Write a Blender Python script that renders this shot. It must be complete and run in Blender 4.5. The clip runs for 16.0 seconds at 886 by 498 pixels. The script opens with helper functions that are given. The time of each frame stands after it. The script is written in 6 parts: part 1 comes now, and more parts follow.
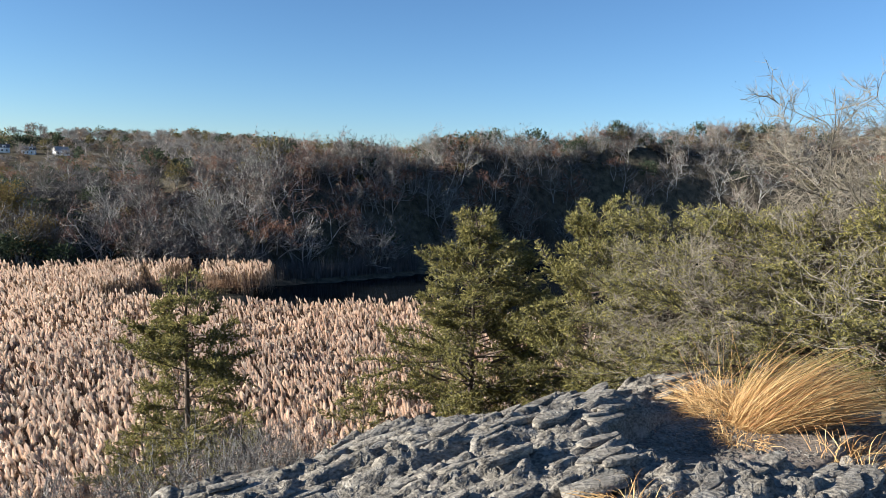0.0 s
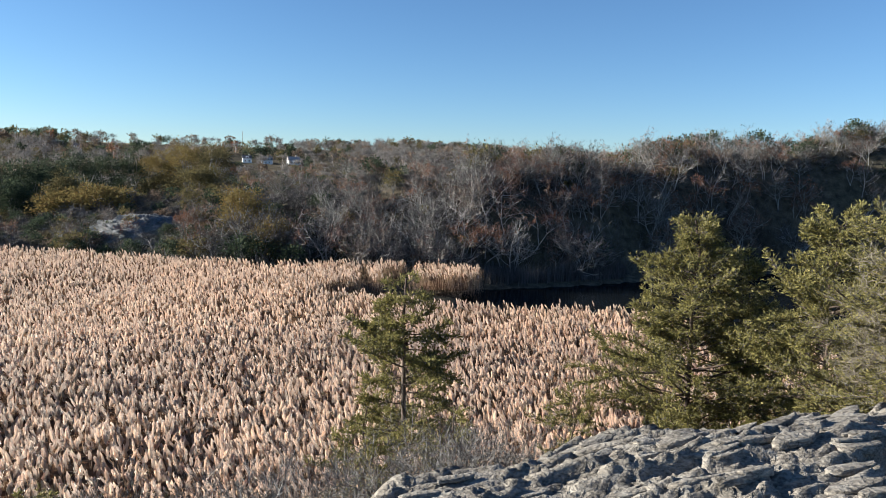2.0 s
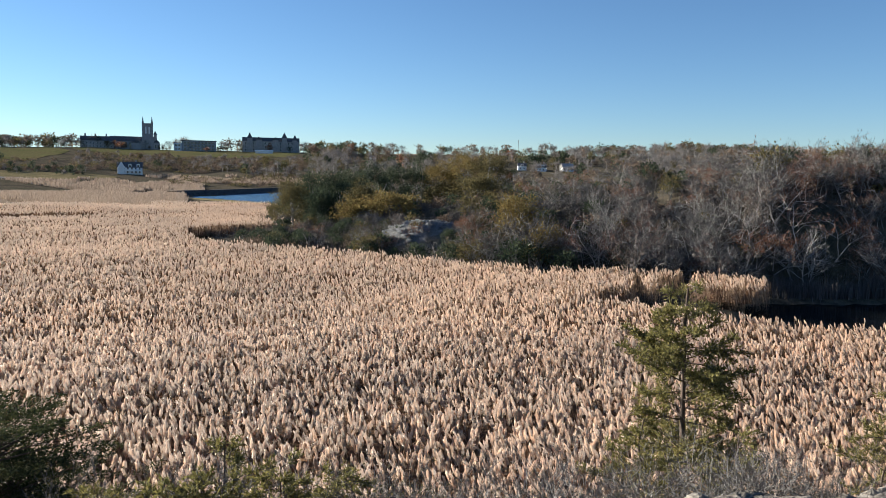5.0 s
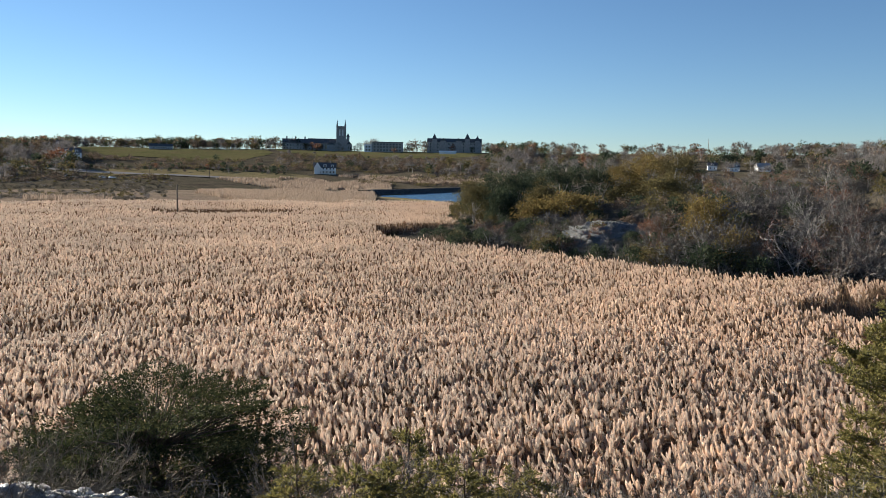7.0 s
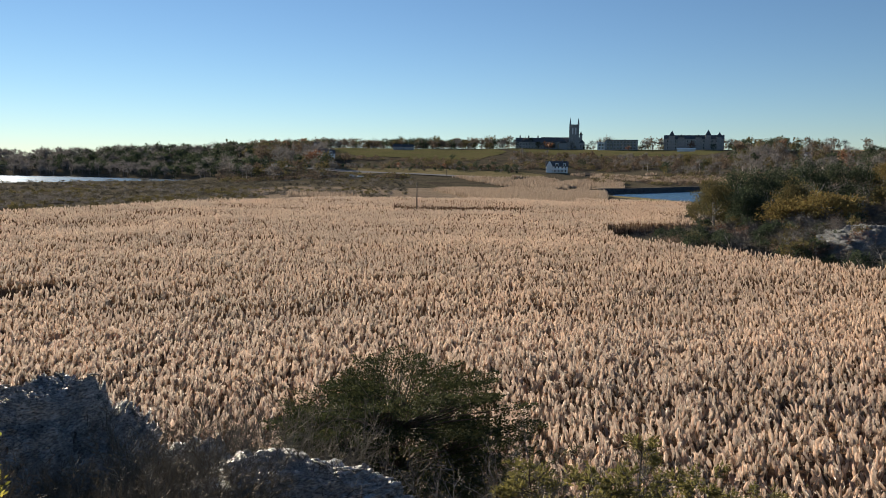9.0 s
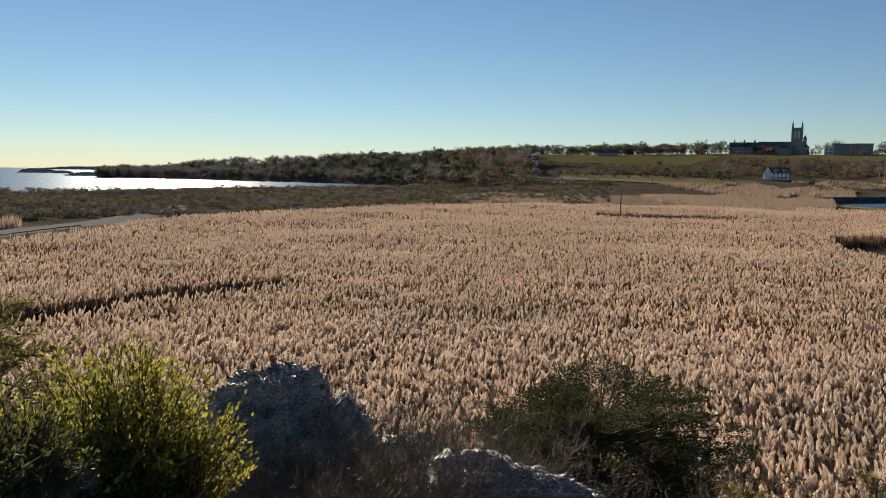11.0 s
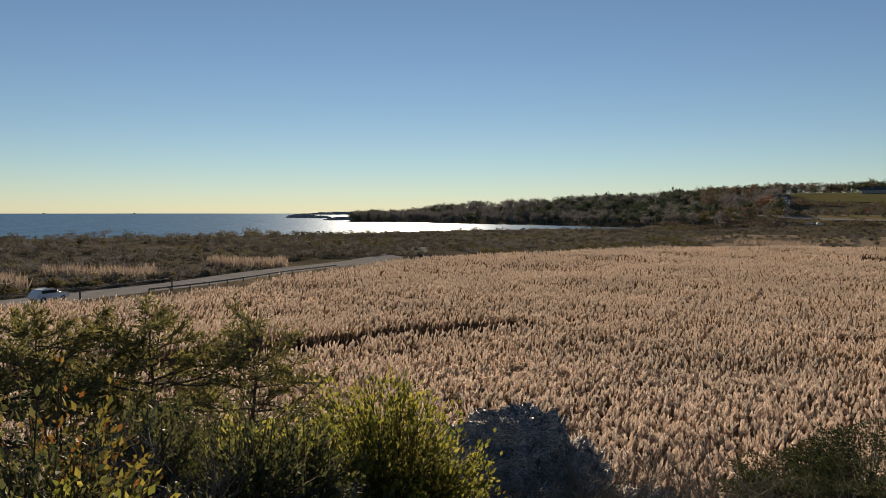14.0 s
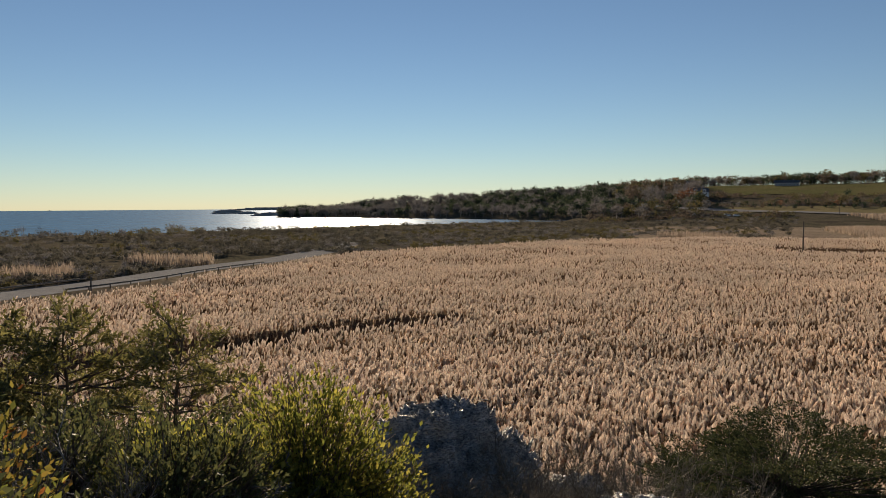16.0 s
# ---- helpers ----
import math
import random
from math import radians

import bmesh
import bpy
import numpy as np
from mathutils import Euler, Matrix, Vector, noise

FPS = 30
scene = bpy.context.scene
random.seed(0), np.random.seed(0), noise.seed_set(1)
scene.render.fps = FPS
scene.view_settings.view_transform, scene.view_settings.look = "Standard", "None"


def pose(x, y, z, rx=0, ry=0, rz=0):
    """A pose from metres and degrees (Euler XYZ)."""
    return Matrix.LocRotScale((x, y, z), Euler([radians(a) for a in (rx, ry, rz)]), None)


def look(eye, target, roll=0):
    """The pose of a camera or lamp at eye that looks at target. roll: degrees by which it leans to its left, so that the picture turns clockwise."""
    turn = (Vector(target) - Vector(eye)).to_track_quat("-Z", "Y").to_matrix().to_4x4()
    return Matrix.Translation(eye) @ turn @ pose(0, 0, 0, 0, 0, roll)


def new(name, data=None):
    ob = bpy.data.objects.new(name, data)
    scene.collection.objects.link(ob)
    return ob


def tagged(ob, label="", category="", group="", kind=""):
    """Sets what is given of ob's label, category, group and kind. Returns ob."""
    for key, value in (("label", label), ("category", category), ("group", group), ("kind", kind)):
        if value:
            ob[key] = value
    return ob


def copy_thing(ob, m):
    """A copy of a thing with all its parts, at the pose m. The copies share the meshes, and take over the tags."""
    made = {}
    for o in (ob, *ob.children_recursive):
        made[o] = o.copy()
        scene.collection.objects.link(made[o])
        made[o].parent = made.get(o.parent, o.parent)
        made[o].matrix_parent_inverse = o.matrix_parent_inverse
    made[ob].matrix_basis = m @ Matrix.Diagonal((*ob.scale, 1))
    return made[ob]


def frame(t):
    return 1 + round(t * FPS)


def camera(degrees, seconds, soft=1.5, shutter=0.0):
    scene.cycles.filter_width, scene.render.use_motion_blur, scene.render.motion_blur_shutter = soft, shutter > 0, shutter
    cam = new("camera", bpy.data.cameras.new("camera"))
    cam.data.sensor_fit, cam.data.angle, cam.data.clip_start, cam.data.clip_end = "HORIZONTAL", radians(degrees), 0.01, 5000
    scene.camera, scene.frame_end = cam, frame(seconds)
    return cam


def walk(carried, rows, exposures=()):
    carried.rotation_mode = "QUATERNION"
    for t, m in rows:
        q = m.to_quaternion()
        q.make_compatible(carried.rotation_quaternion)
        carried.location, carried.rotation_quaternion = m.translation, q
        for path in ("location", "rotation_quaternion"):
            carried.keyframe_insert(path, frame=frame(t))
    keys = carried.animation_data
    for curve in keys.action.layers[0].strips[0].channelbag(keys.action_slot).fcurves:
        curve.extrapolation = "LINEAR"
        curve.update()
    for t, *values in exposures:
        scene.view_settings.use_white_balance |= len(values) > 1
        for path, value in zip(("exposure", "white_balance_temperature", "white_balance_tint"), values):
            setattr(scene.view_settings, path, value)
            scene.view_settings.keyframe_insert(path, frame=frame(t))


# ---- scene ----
def aim(x, y, z, yaw, pitch, roll):
    """Camera pose from a heading to the left of +y, a pitch upwards and a roll, in degrees."""
    return pose(x, y, z, 90 + pitch, 0, yaw) @ pose(0, 0, 0, 0, 0, roll)


cam = camera(60.35, 16.0, soft=0.4)
walk(cam, [
    (0, aim(-0.000, 0.000, 13.000, -8.80, -5.60, 2.13)),
    (0.5, aim(-0.030, 0.015, 12.996, -5.06, -5.66, 2.06)),
    (1, aim(-0.066, 0.001, 12.995, -0.96, -5.62, 1.93)),
    (1.5, aim(-0.103, -0.006, 12.991, 3.01, -5.60, 1.85)),
    (2, aim(-0.132, -0.003, 12.978, 6.66, -5.67, 1.68)),
    (2.5, aim(-0.146, -0.013, 12.979, 10.06, -5.85, 1.52)),
    (3, aim(-0.161, -0.019, 12.976, 13.16, -6.02, 1.37)),
    (3.5, aim(-0.183, -0.020, 12.974, 16.60, -6.12, 1.20)),
    (4, aim(-0.215, -0.046, 12.971, 20.17, -6.07, 1.01)),
    (4.2, aim(-0.223, -0.052, 12.968, 21.59, -6.00, 0.97)),
    (6.3, aim(-0.340, -0.091, 12.993, 35.38, -5.45, 0.99)),
    (6.5, aim(-0.351, -0.098, 12.997, 36.74, -5.54, 1.01)),
    (7, aim(-0.369, -0.110, 13.005, 40.42, -5.84, 0.91)),
    (7.5, aim(-0.390, -0.122, 13.001, 44.49, -6.11, 0.79)),
    (8, aim(-0.414, -0.142, 13.000, 48.86, -6.22, 0.64)),
    (8.5, aim(-0.438, -0.169, 13.002, 53.31, -6.20, 0.59)),
    (9, aim(-0.457, -0.201, 12.995, 57.64, -6.18, 0.70)),
    (9.2, aim(-0.466, -0.218, 13.000, 59.30, -6.19, 0.80)),
    (11.3, aim(-0.505, -0.357, 13.007, 74.72, -5.63, 0.64)),
    (11.5, aim(-0.521, -0.365, 13.003, 76.07, -5.42, 0.61)),
    (12, aim(-0.518, -0.375, 13.001, 79.60, -4.90, 0.45)),
    (12.5, aim(-0.526, -0.388, 12.996, 83.02, -4.42, 0.27)),
    (13, aim(-0.531, -0.416, 12.993, 86.12, -4.00, 0.12)),
    (13.5, aim(-0.525, -0.434, 12.994, 88.57, -3.46, 0.05)),
    (14, aim(-0.527, -0.454, 12.998, 90.16, -2.81, 0.05)),
    (14.5, aim(-0.529, -0.460, 13.006, 90.66, -2.09, 0.10)),
    (15, aim(-0.532, -0.452, 13.012, 89.98, -1.77, 0.05)),
    (15.5, aim(-0.551, -0.441, 13.009, 88.02, -2.12, -0.11)),
    (16, aim(-0.540, -0.410, 12.992, 84.92, -3.24, -0.38)),
], exposures=[(0, 1.78, 6150, 8), (4, 1.72, 6300, 9), (9, 1.28, 7050, 10), (12.5, 0.9, 7850, 13), (14.5, 0.84, 7950, 13), (16, 0.88, 7950, 13)])

# ---- light ----
SUN_AZ, SUN_EL = 92.8, 15.3      # degrees to the left of +y, degrees up


def polar(az, r, z=0.0):
    """A point at a heading to the left of +y and a distance from the viewpoint."""
    a = radians(az)
    return Vector((-math.sin(a) * r, math.cos(a) * r, z))


sun_dir = polar(SUN_AZ, math.cos(radians(SUN_EL)), math.sin(radians(SUN_EL)))
world = bpy.data.worlds.new("sky")
scene.world = world
world.use_nodes = True
wn = world.node_tree
sky = wn.nodes.new("ShaderNodeTexSky")
sky.sky_type = 'NISHITA'
sky.sun_disc = False
sky.sun_elevation = radians(SUN_EL)
sky.sun_rotation = radians(-SUN_AZ)
sky.air_density, sky.dust_density, sky.ozone_density = 0.85, 0.0, 4.5
wn.nodes["Background"].inputs["Strength"].default_value = 0.0475
wn.links.new(sky.outputs[0], wn.nodes["Background"].inputs["Color"])
sun_data = bpy.data.lights.new("sun", 'SUN')
sun_data.energy, sun_data.angle, sun_data.color = 5.0, radians(0.53), (1.0, 0.91, 0.78)
sun = new("sun_lamp", sun_data)
sun.matrix_world = look(sun_dir * 100, (0, 0, 0))


# ---- materials ----
def ramp(nt, fac, stops):
    node = nt.nodes.new("ShaderNodeValToRGB")
    el = node.color_ramp.elements
    while len(el) < len(stops):
        el.new(0.5)
    for e, (p, c) in zip(el, stops):
        e.position, e.color = p, (*c, 1)
    nt.links.new(fac, node.inputs[0])
    return node.outputs[0]


def noise_tex(nt, scale, detail=4, stretch=None, kind="ShaderNodeTexNoise", space="Object"):
    if space == "World":
        co = nt.nodes.new("ShaderNodeNewGeometry").outputs["Position"]
    else:
        co = nt.nodes.new("ShaderNodeTexCoord").outputs[space]
    if stretch:
        mp = nt.nodes.new("ShaderNodeMapping")
        mp.inputs["Scale"].default_value = stretch
        nt.links.new(co, mp.inputs[0])
        co = mp.outputs[0]
    node = nt.nodes.new(kind)
    node.inputs["Scale"].default_value = scale
    if "Detail" in node.inputs:
        node.inputs["Detail"].default_value = detail
    nt.links.new(co, node.inputs["Vector"])
    return node


def mix(nt, a, b, fac, mode='MIX'):
    node = nt.nodes.new("ShaderNodeMix")
    node.data_type, node.blend_type = 'RGBA', mode
    for sock, v in ((node.inputs[0], fac), (node.inputs[6], a), (node.inputs[7], b)):
        if isinstance(v, (int, float)):
            sock.default_value = v
        elif isinstance(v, tuple):
            sock.default_value = (*v, 1)
        else:
            nt.links.new(v, sock)
    return node.outputs[2]


def surface(name, colours, scale=4.0, rough=0.8, bump=0.3, fine=None, metal=0.0, stretch=None, tone=0.25, spec=0.3, depth=0.02, space="Object"):
    """A solid surface: colours by a coarse noise, broken by a fine one, with relief from both."""
    m = bpy.data.materials.new(name)
    m.use_nodes = True
    nt = m.node_tree
    p = nt.nodes["Principled BSDF"]
    n1 = noise_tex(nt, scale, 6, stretch, space=space)
    n2 = noise_tex(nt, fine or scale * 9, 5, stretch, space=space)
    stops = [(0.3 + 0.4 * i / max(1, len(colours) - 1), c) for i, c in enumerate(colours)]
    col = ramp(nt, n1.outputs["Fac"], stops) if len(stops) > 1 else None
    grey = ramp(nt, n2.outputs["Fac"], [(0.3, (1 - tone * 2,) * 3), (0.7, (1 + tone * 0.6,) * 3)])
    col = mix(nt, col if col else colours[0], grey, 1.0, 'MULTIPLY')
    nt.links.new(col, p.inputs["Base Color"])
    p.inputs["Roughness"].default_value, p.inputs["Metallic"].default_value = rough, metal
    p.inputs["Specular IOR Level"].default_value = spec
    if bump:
        add = nt.nodes.new("ShaderNodeMath")
        nt.links.new(n1.outputs["Fac"], add.inputs[0])
        nt.links.new(n2.outputs["Fac"], add.inputs[1])
        b = nt.nodes.new("ShaderNodeBump")
        b.inputs["Strength"].default_value, b.inputs["Distance"].default_value = bump, depth
        nt.links.new(add.outputs[0], b.inputs["Height"])
        nt.links.new(b.outputs[0], p.inputs["Normal"])
    return m


def rock_surface():
    """Grey slate: streaks along the strike, pale lichen spots, dark seams and fine grit."""
    m = surface("slate_rock", [(0.12, 0.108, 0.092), (0.275, 0.248, 0.208), (0.187, 0.168, 0.142)], 2.2, 0.85, 0.8, 34, tone=0.35, stretch=(1.0, 1.0, 2.0), space="World")
    nt = m.node_tree
    p = nt.nodes["Principled BSDF"]
    col = p.inputs["Base Color"].links[0].from_socket
    n = noise_tex(nt, 9.0, 8, space="World")
    spots = ramp(nt, n.outputs["Fac"], [(0.54, (0, 0, 0)), (0.62, (1, 1, 1))])
    bw = nt.nodes.new("ShaderNodeRGBToBW")
    nt.links.new(spots, bw.inputs[0])
    half = nt.nodes.new("ShaderNodeMath")
    half.operation = 'MULTIPLY'
    half.inputs[1].default_value = 0.25
    nt.links.new(bw.outputs[0], half.inputs[0])
    col = mix(nt, col, (0.36, 0.35, 0.32), half.outputs[0])
    turn = nt.nodes.new("ShaderNodeMapping")
    turn.inputs["Rotation"].default_value = (0, 0, -0.527)
    turn.inputs["Scale"].default_value = (1.3, 6.0, 4.0)
    nt.links.new(nt.nodes.new("ShaderNodeNewGeometry").outputs["Position"], turn.inputs[0])
    v = nt.nodes.new("ShaderNodeTexVoronoi")
    v.feature = 'DISTANCE_TO_EDGE'
    nt.links.new(turn.outputs[0], v.inputs["Vector"])
    seam = ramp(nt, v.outputs["Distance"], [(0.0, (0.5, 0.5, 0.51)), (0.03, (1, 1, 1))])
    col = mix(nt, col, seam, 1.0, 'MULTIPLY')
    nt.links.new(col, p.inputs["Base Color"])
    b = nt.nodes.new("ShaderNodeBump")
    b.inputs["Strength"].default_value, b.inputs["Distance"].default_value = 0.5, 0.012
    nt.links.new(seam, b.inputs["Height"])
    nt.links.new(p.inputs["Normal"].links[0].from_socket, b.inputs["Normal"])
    nt.links.new(b.outputs[0], p.inputs["Normal"])
    return m


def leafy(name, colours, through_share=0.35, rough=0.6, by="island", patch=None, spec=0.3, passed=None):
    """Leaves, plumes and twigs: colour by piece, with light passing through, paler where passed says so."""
    m = bpy.data.materials.new(name)
    m.use_nodes = True
    nt = m.node_tree
    p = nt.nodes["Principled BSDF"]
    if by == "island":
        rnd = nt.nodes.new("ShaderNodeNewGeometry").outputs["Random Per Island"]
    else:
        rnd = nt.nodes.new("ShaderNodeObjectInfo").outputs["Random"]
    col = ramp(nt, rnd, [(i / max(1, len(colours) - 1), c) for i, c in enumerate(colours)])
    if patch:
        n = noise_tex(nt, patch[0], 3, space="World")
        tint = ramp(nt, n.outputs["Fac"], [(0.35, patch[1]), (0.65, patch[2])])
        col = mix(nt, col, tint, 1.0, 'MULTIPLY')
    nt.links.new(col, p.inputs["Base Color"])
    p.inputs["Roughness"].default_value = rough
    p.inputs["Specular IOR Level"].default_value = spec
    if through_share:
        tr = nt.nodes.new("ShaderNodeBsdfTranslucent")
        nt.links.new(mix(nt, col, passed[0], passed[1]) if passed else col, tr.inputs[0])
        ms = nt.nodes.new("ShaderNodeMixShader")
        ms.inputs[0].default_value = through_share
        nt.links.new(p.outputs[0], ms.inputs[1])
        nt.links.new(tr.outputs[0], ms.inputs[2])
        nt.links.new(ms.outputs[0], nt.nodes["Material Output"].inputs[0])
    return m


def water(name, colour, scale, strength, rough, share, sheen):
    """Open water: a dark body and a share of rippled reflection."""
    m = bpy.data.materials.new(name)
    m.use_nodes = True
    nt = m.node_tree
    nt.nodes.remove(nt.nodes["Principled BSDF"])
    n = noise_tex(nt, scale, 6)
    n2 = noise_tex(nt, scale * 0.08, 4, (1, 3, 1))
    b = nt.nodes.new("ShaderNodeBump")
    b.inputs["Strength"].default_value, b.inputs["Distance"].default_value = strength, 0.4
    nt.links.new(n.outputs["Fac"], b.inputs["Height"])
    body, gloss, ms = nt.nodes.new("ShaderNodeBsdfDiffuse"), nt.nodes.new("ShaderNodeBsdfGlossy"), nt.nodes.new("ShaderNodeMixShader")
    nt.links.new(ramp(nt, n2.outputs["Fac"], [(0.35, tuple(c * 0.75 for c in colour)), (0.65, tuple(c * 1.25 for c in colour))]), body.inputs["Color"])
    gloss.inputs["Color"].default_value, gloss.inputs["Roughness"].default_value = (*sheen, 1), rough
    nt.links.new(b.outputs[0], gloss.inputs["Normal"])
    ms.inputs[0].default_value = share
    nt.links.new(body.outputs[0], ms.inputs[1])
    nt.links.new(gloss.outputs[0], ms.inputs[2])
    nt.links.new(ms.outputs[0], nt.nodes["Material Output"].inputs[0])
    return m


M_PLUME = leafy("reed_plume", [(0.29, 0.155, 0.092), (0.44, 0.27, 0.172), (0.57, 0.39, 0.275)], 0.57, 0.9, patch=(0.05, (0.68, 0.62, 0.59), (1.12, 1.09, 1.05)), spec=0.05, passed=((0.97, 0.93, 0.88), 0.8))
M_REED = leafy("reed_stem", [(0.2, 0.13, 0.085), (0.36, 0.26, 0.18), (0.28, 0.195, 0.13)], 0.35, 0.8, spec=0.1)
# Brown litter, darker than the stems: shade between plumes is in the colour.
M_UNDER = surface("shaded_reed_litter", [(0.085, 0.05, 0.03), (0.19, 0.115, 0.07)], 1.5, 0.95, 0.6, 9, spec=0.0)
M_BARK = surface("grey_bark", [(0.155, 0.148, 0.14), (0.33, 0.32, 0.31)], 3, 0.9, 0.6, 30, stretch=(1, 1, 0.25))
M_TWIG = leafy("bare_twigs", [(0.07, 0.067, 0.067), (0.13, 0.125, 0.122), (0.2, 0.192, 0.187)], 0.0, 0.9, spec=0.05)
# Darker copy of the bare twigs, the ridge's shade put into its colour.
M_BRUSH = leafy("dark_shaded_stems", [(0.048, 0.045, 0.045), (0.092, 0.087, 0.085), (0.142, 0.135, 0.131)], 0.0, 0.9, spec=0.05)
M_PALEBARK = surface("pale_bark", [(0.24, 0.23, 0.218), (0.46, 0.445, 0.425)], 3, 0.9, 0.5, 30, stretch=(1, 1, 0.25))
M_TANTWIG = leafy("tan_twigs", [(0.1, 0.08, 0.067), (0.175, 0.142, 0.12), (0.25, 0.212, 0.184)], 0.0, 0.9, spec=0.05)
M_REDTWIG = leafy("russet_twigs", [(0.105, 0.058, 0.045), (0.175, 0.104, 0.08), (0.245, 0.163, 0.13)], 0.0, 0.9, spec=0.05)
M_DARKBARK = surface("cedar_bark", [(0.06, 0.042, 0.033), (0.13, 0.1, 0.08)], 4, 0.9, 0.7, 30, stretch=(1, 1, 0.15))
M_CEDAR = leafy("cedar_needles", [(0.08, 0.077, 0.03), (0.185, 0.17, 0.06), (0.3, 0.265, 0.1)], 0.35, 0.65, spec=0.15)
M_DARKCEDAR = leafy("dark_cedar_needles", [(0.022, 0.034, 0.018), (0.05, 0.06, 0.027), (0.1, 0.1, 0.042)], 0.22, 0.8, spec=0.05)
M_RUST = leafy("rust_leaves", [(0.13, 0.052, 0.03), (0.2, 0.09, 0.048), (0.17, 0.108, 0.06)], 0.35)
M_OLIVE = leafy("olive_leaves", [(0.06, 0.056, 0.03), (0.115, 0.101, 0.049), (0.175, 0.143, 0.061)], 0.3, 0.9, spec=0.05)
M_GOLD = leafy("gold_leaves", [(0.12, 0.096, 0.04), (0.2, 0.16, 0.062), (0.185, 0.125, 0.054)], 0.3, 0.9, spec=0.03)
M_DKGREEN = leafy("dark_green_leaves", [(0.022, 0.036, 0.026), (0.046, 0.062, 0.039), (0.082, 0.098, 0.054)], 0.3, 0.85, spec=0.08)
M_BROWN = leafy("brown_leaves", [(0.105, 0.078, 0.06), (0.175, 0.132, 0.098), (0.25, 0.185, 0.13)], 0.15, 0.9, spec=0.05)
# Paler copy of the bare twigs: distance haze is put into the colour.
M_GREYTWIG = leafy("far_hazed_crowns", [(0.12, 0.108, 0.102), (0.195, 0.18, 0.17), (0.275, 0.256, 0.243)], 0.2, 0.9, spec=0.05)
M_YELLOW = leafy("yellow_green_leaves", [(0.085, 0.1, 0.024), (0.18, 0.18, 0.04), (0.31, 0.265, 0.06)], 0.55, 0.8, spec=0.02)
M_BAYLEAF = leafy("glossy_dark_leaves", [(0.04, 0.05, 0.024), (0.085, 0.092, 0.038), (0.14, 0.135, 0.05)], 0.35, 0.6, spec=0.12)
M_STRAW = leafy("straw_grass", [(0.3, 0.15, 0.06), (0.52, 0.34, 0.15), (0.62, 0.45, 0.23)], 0.35, 0.6)
M_ROCK = rock_surface()
M_PUDDING = surface("conglomerate_rock", [(0.26, 0.258, 0.248), (0.62, 0.61, 0.59), (0.42, 0.415, 0.4)], 3.0, 0.5, 1.0, 16, tone=0.4, depth=0.1, spec=0.5, stretch=(1.0, 1.0, 2.2))
M_SOIL = surface("sandy_soil", [(0.19, 0.155, 0.125), (0.3, 0.25, 0.205)], 3, 0.95, 0.6, 40, tone=0.3)
M_SEA = water("sea_water", (0.025, 0.085, 0.155), 0.2, 0.8, 0.25, 0.24, (0.75, 0.85, 0.95))
M_POND = water("pond_water", (0.05, 0.11, 0.19), 0.6, 0.4, 0.12, 0.35, (0.7, 0.85, 1.0))
M_POOL = water("still_dark_water", (0.006, 0.008, 0.01), 0.8, 0.05, 0.04, 0.25, (0.7, 0.75, 0.8))
M_ASPHALT = surface("asphalt", [(0.2, 0.2, 0.2), (0.27, 0.265, 0.26)], 0.5, 0.9, 0.2, 20, spec=0.0)
M_FIELD = surface("mown_field", [(0.095, 0.1, 0.045), (0.13, 0.125, 0.06), (0.14, 0.115, 0.065)], 0.03, 0.95, 0.2, 0.6, spec=0.0)
M_BANKGRASS = surface("bank_grass", [(0.15, 0.13, 0.07), (0.24, 0.2, 0.115)], 0.1, 0.95, 0.3, 1.5, spec=0.0)
M_DRYFIELD = surface("dry_meadow", [(0.25, 0.19, 0.125), (0.36, 0.29, 0.2)], 0.05, 0.95, 0.3, 0.8, spec=0.0)
M_MEADOW = surface("brown_meadow", [(0.19, 0.15, 0.115), (0.28, 0.225, 0.172)], 0.06, 0.95, 0.3, 0.9, spec=0.0)
M_REEDFAR = leafy("far_reeds", [(0.25, 0.19, 0.142), (0.37, 0.292, 0.226), (0.46, 0.372, 0.295)], 0.25, 0.9, spec=0.0)
M_SCRUB = leafy("dune_scrub_leaves", [(0.06, 0.056, 0.044), (0.11, 0.101, 0.08), (0.155, 0.14, 0.108)], 0.25, 0.9, spec=0.05)
M_ORANGE = leafy("orange_autumn_leaves", [(0.2, 0.07, 0.025), (0.2, 0.15, 0.035), (0.13, 0.14, 0.035)], 0.45, 0.7, spec=0.1)
M_SILVER = leafy("silvered_dead_twigs", [(0.09, 0.078, 0.06), (0.22, 0.195, 0.162), (0.14, 0.125, 0.09)], 0.0, 0.8, spec=0.1)
M_BANK = surface("dark_bank_stone", [(0.05, 0.05, 0.055), (0.1, 0.1, 0.1)], 0.5, 0.95, 0.4, 4, spec=0.0)
M_CLIFF = surface("weathered_cliff", [(0.1, 0.106, 0.11), (0.19, 0.196, 0.2), (0.135, 0.138, 0.138)], 0.5, 0.95, 0.6, 4, spec=0.1, depth=0.1)
M_WHITE = surface("white_paint", [(0.75, 0.75, 0.74), (0.8, 0.8, 0.79)], 2, 0.6, 0.1, tone=0.06)
M_STONE = surface("grey_stone_wall", [(0.3, 0.29, 0.285), (0.42, 0.4, 0.385)], 0.4, 0.9, 0.4, 3)
M_SLATE = surface("slate_roof", [(0.07, 0.075, 0.085), (0.13, 0.13, 0.14)], 0.5, 0.7, 0.3, 4)
M_WOOD = surface("weathered_wood", [(0.1, 0.08, 0.065), (0.2, 0.17, 0.14)], 3, 0.9, 0.4, 20, stretch=(1, 1, 0.1))
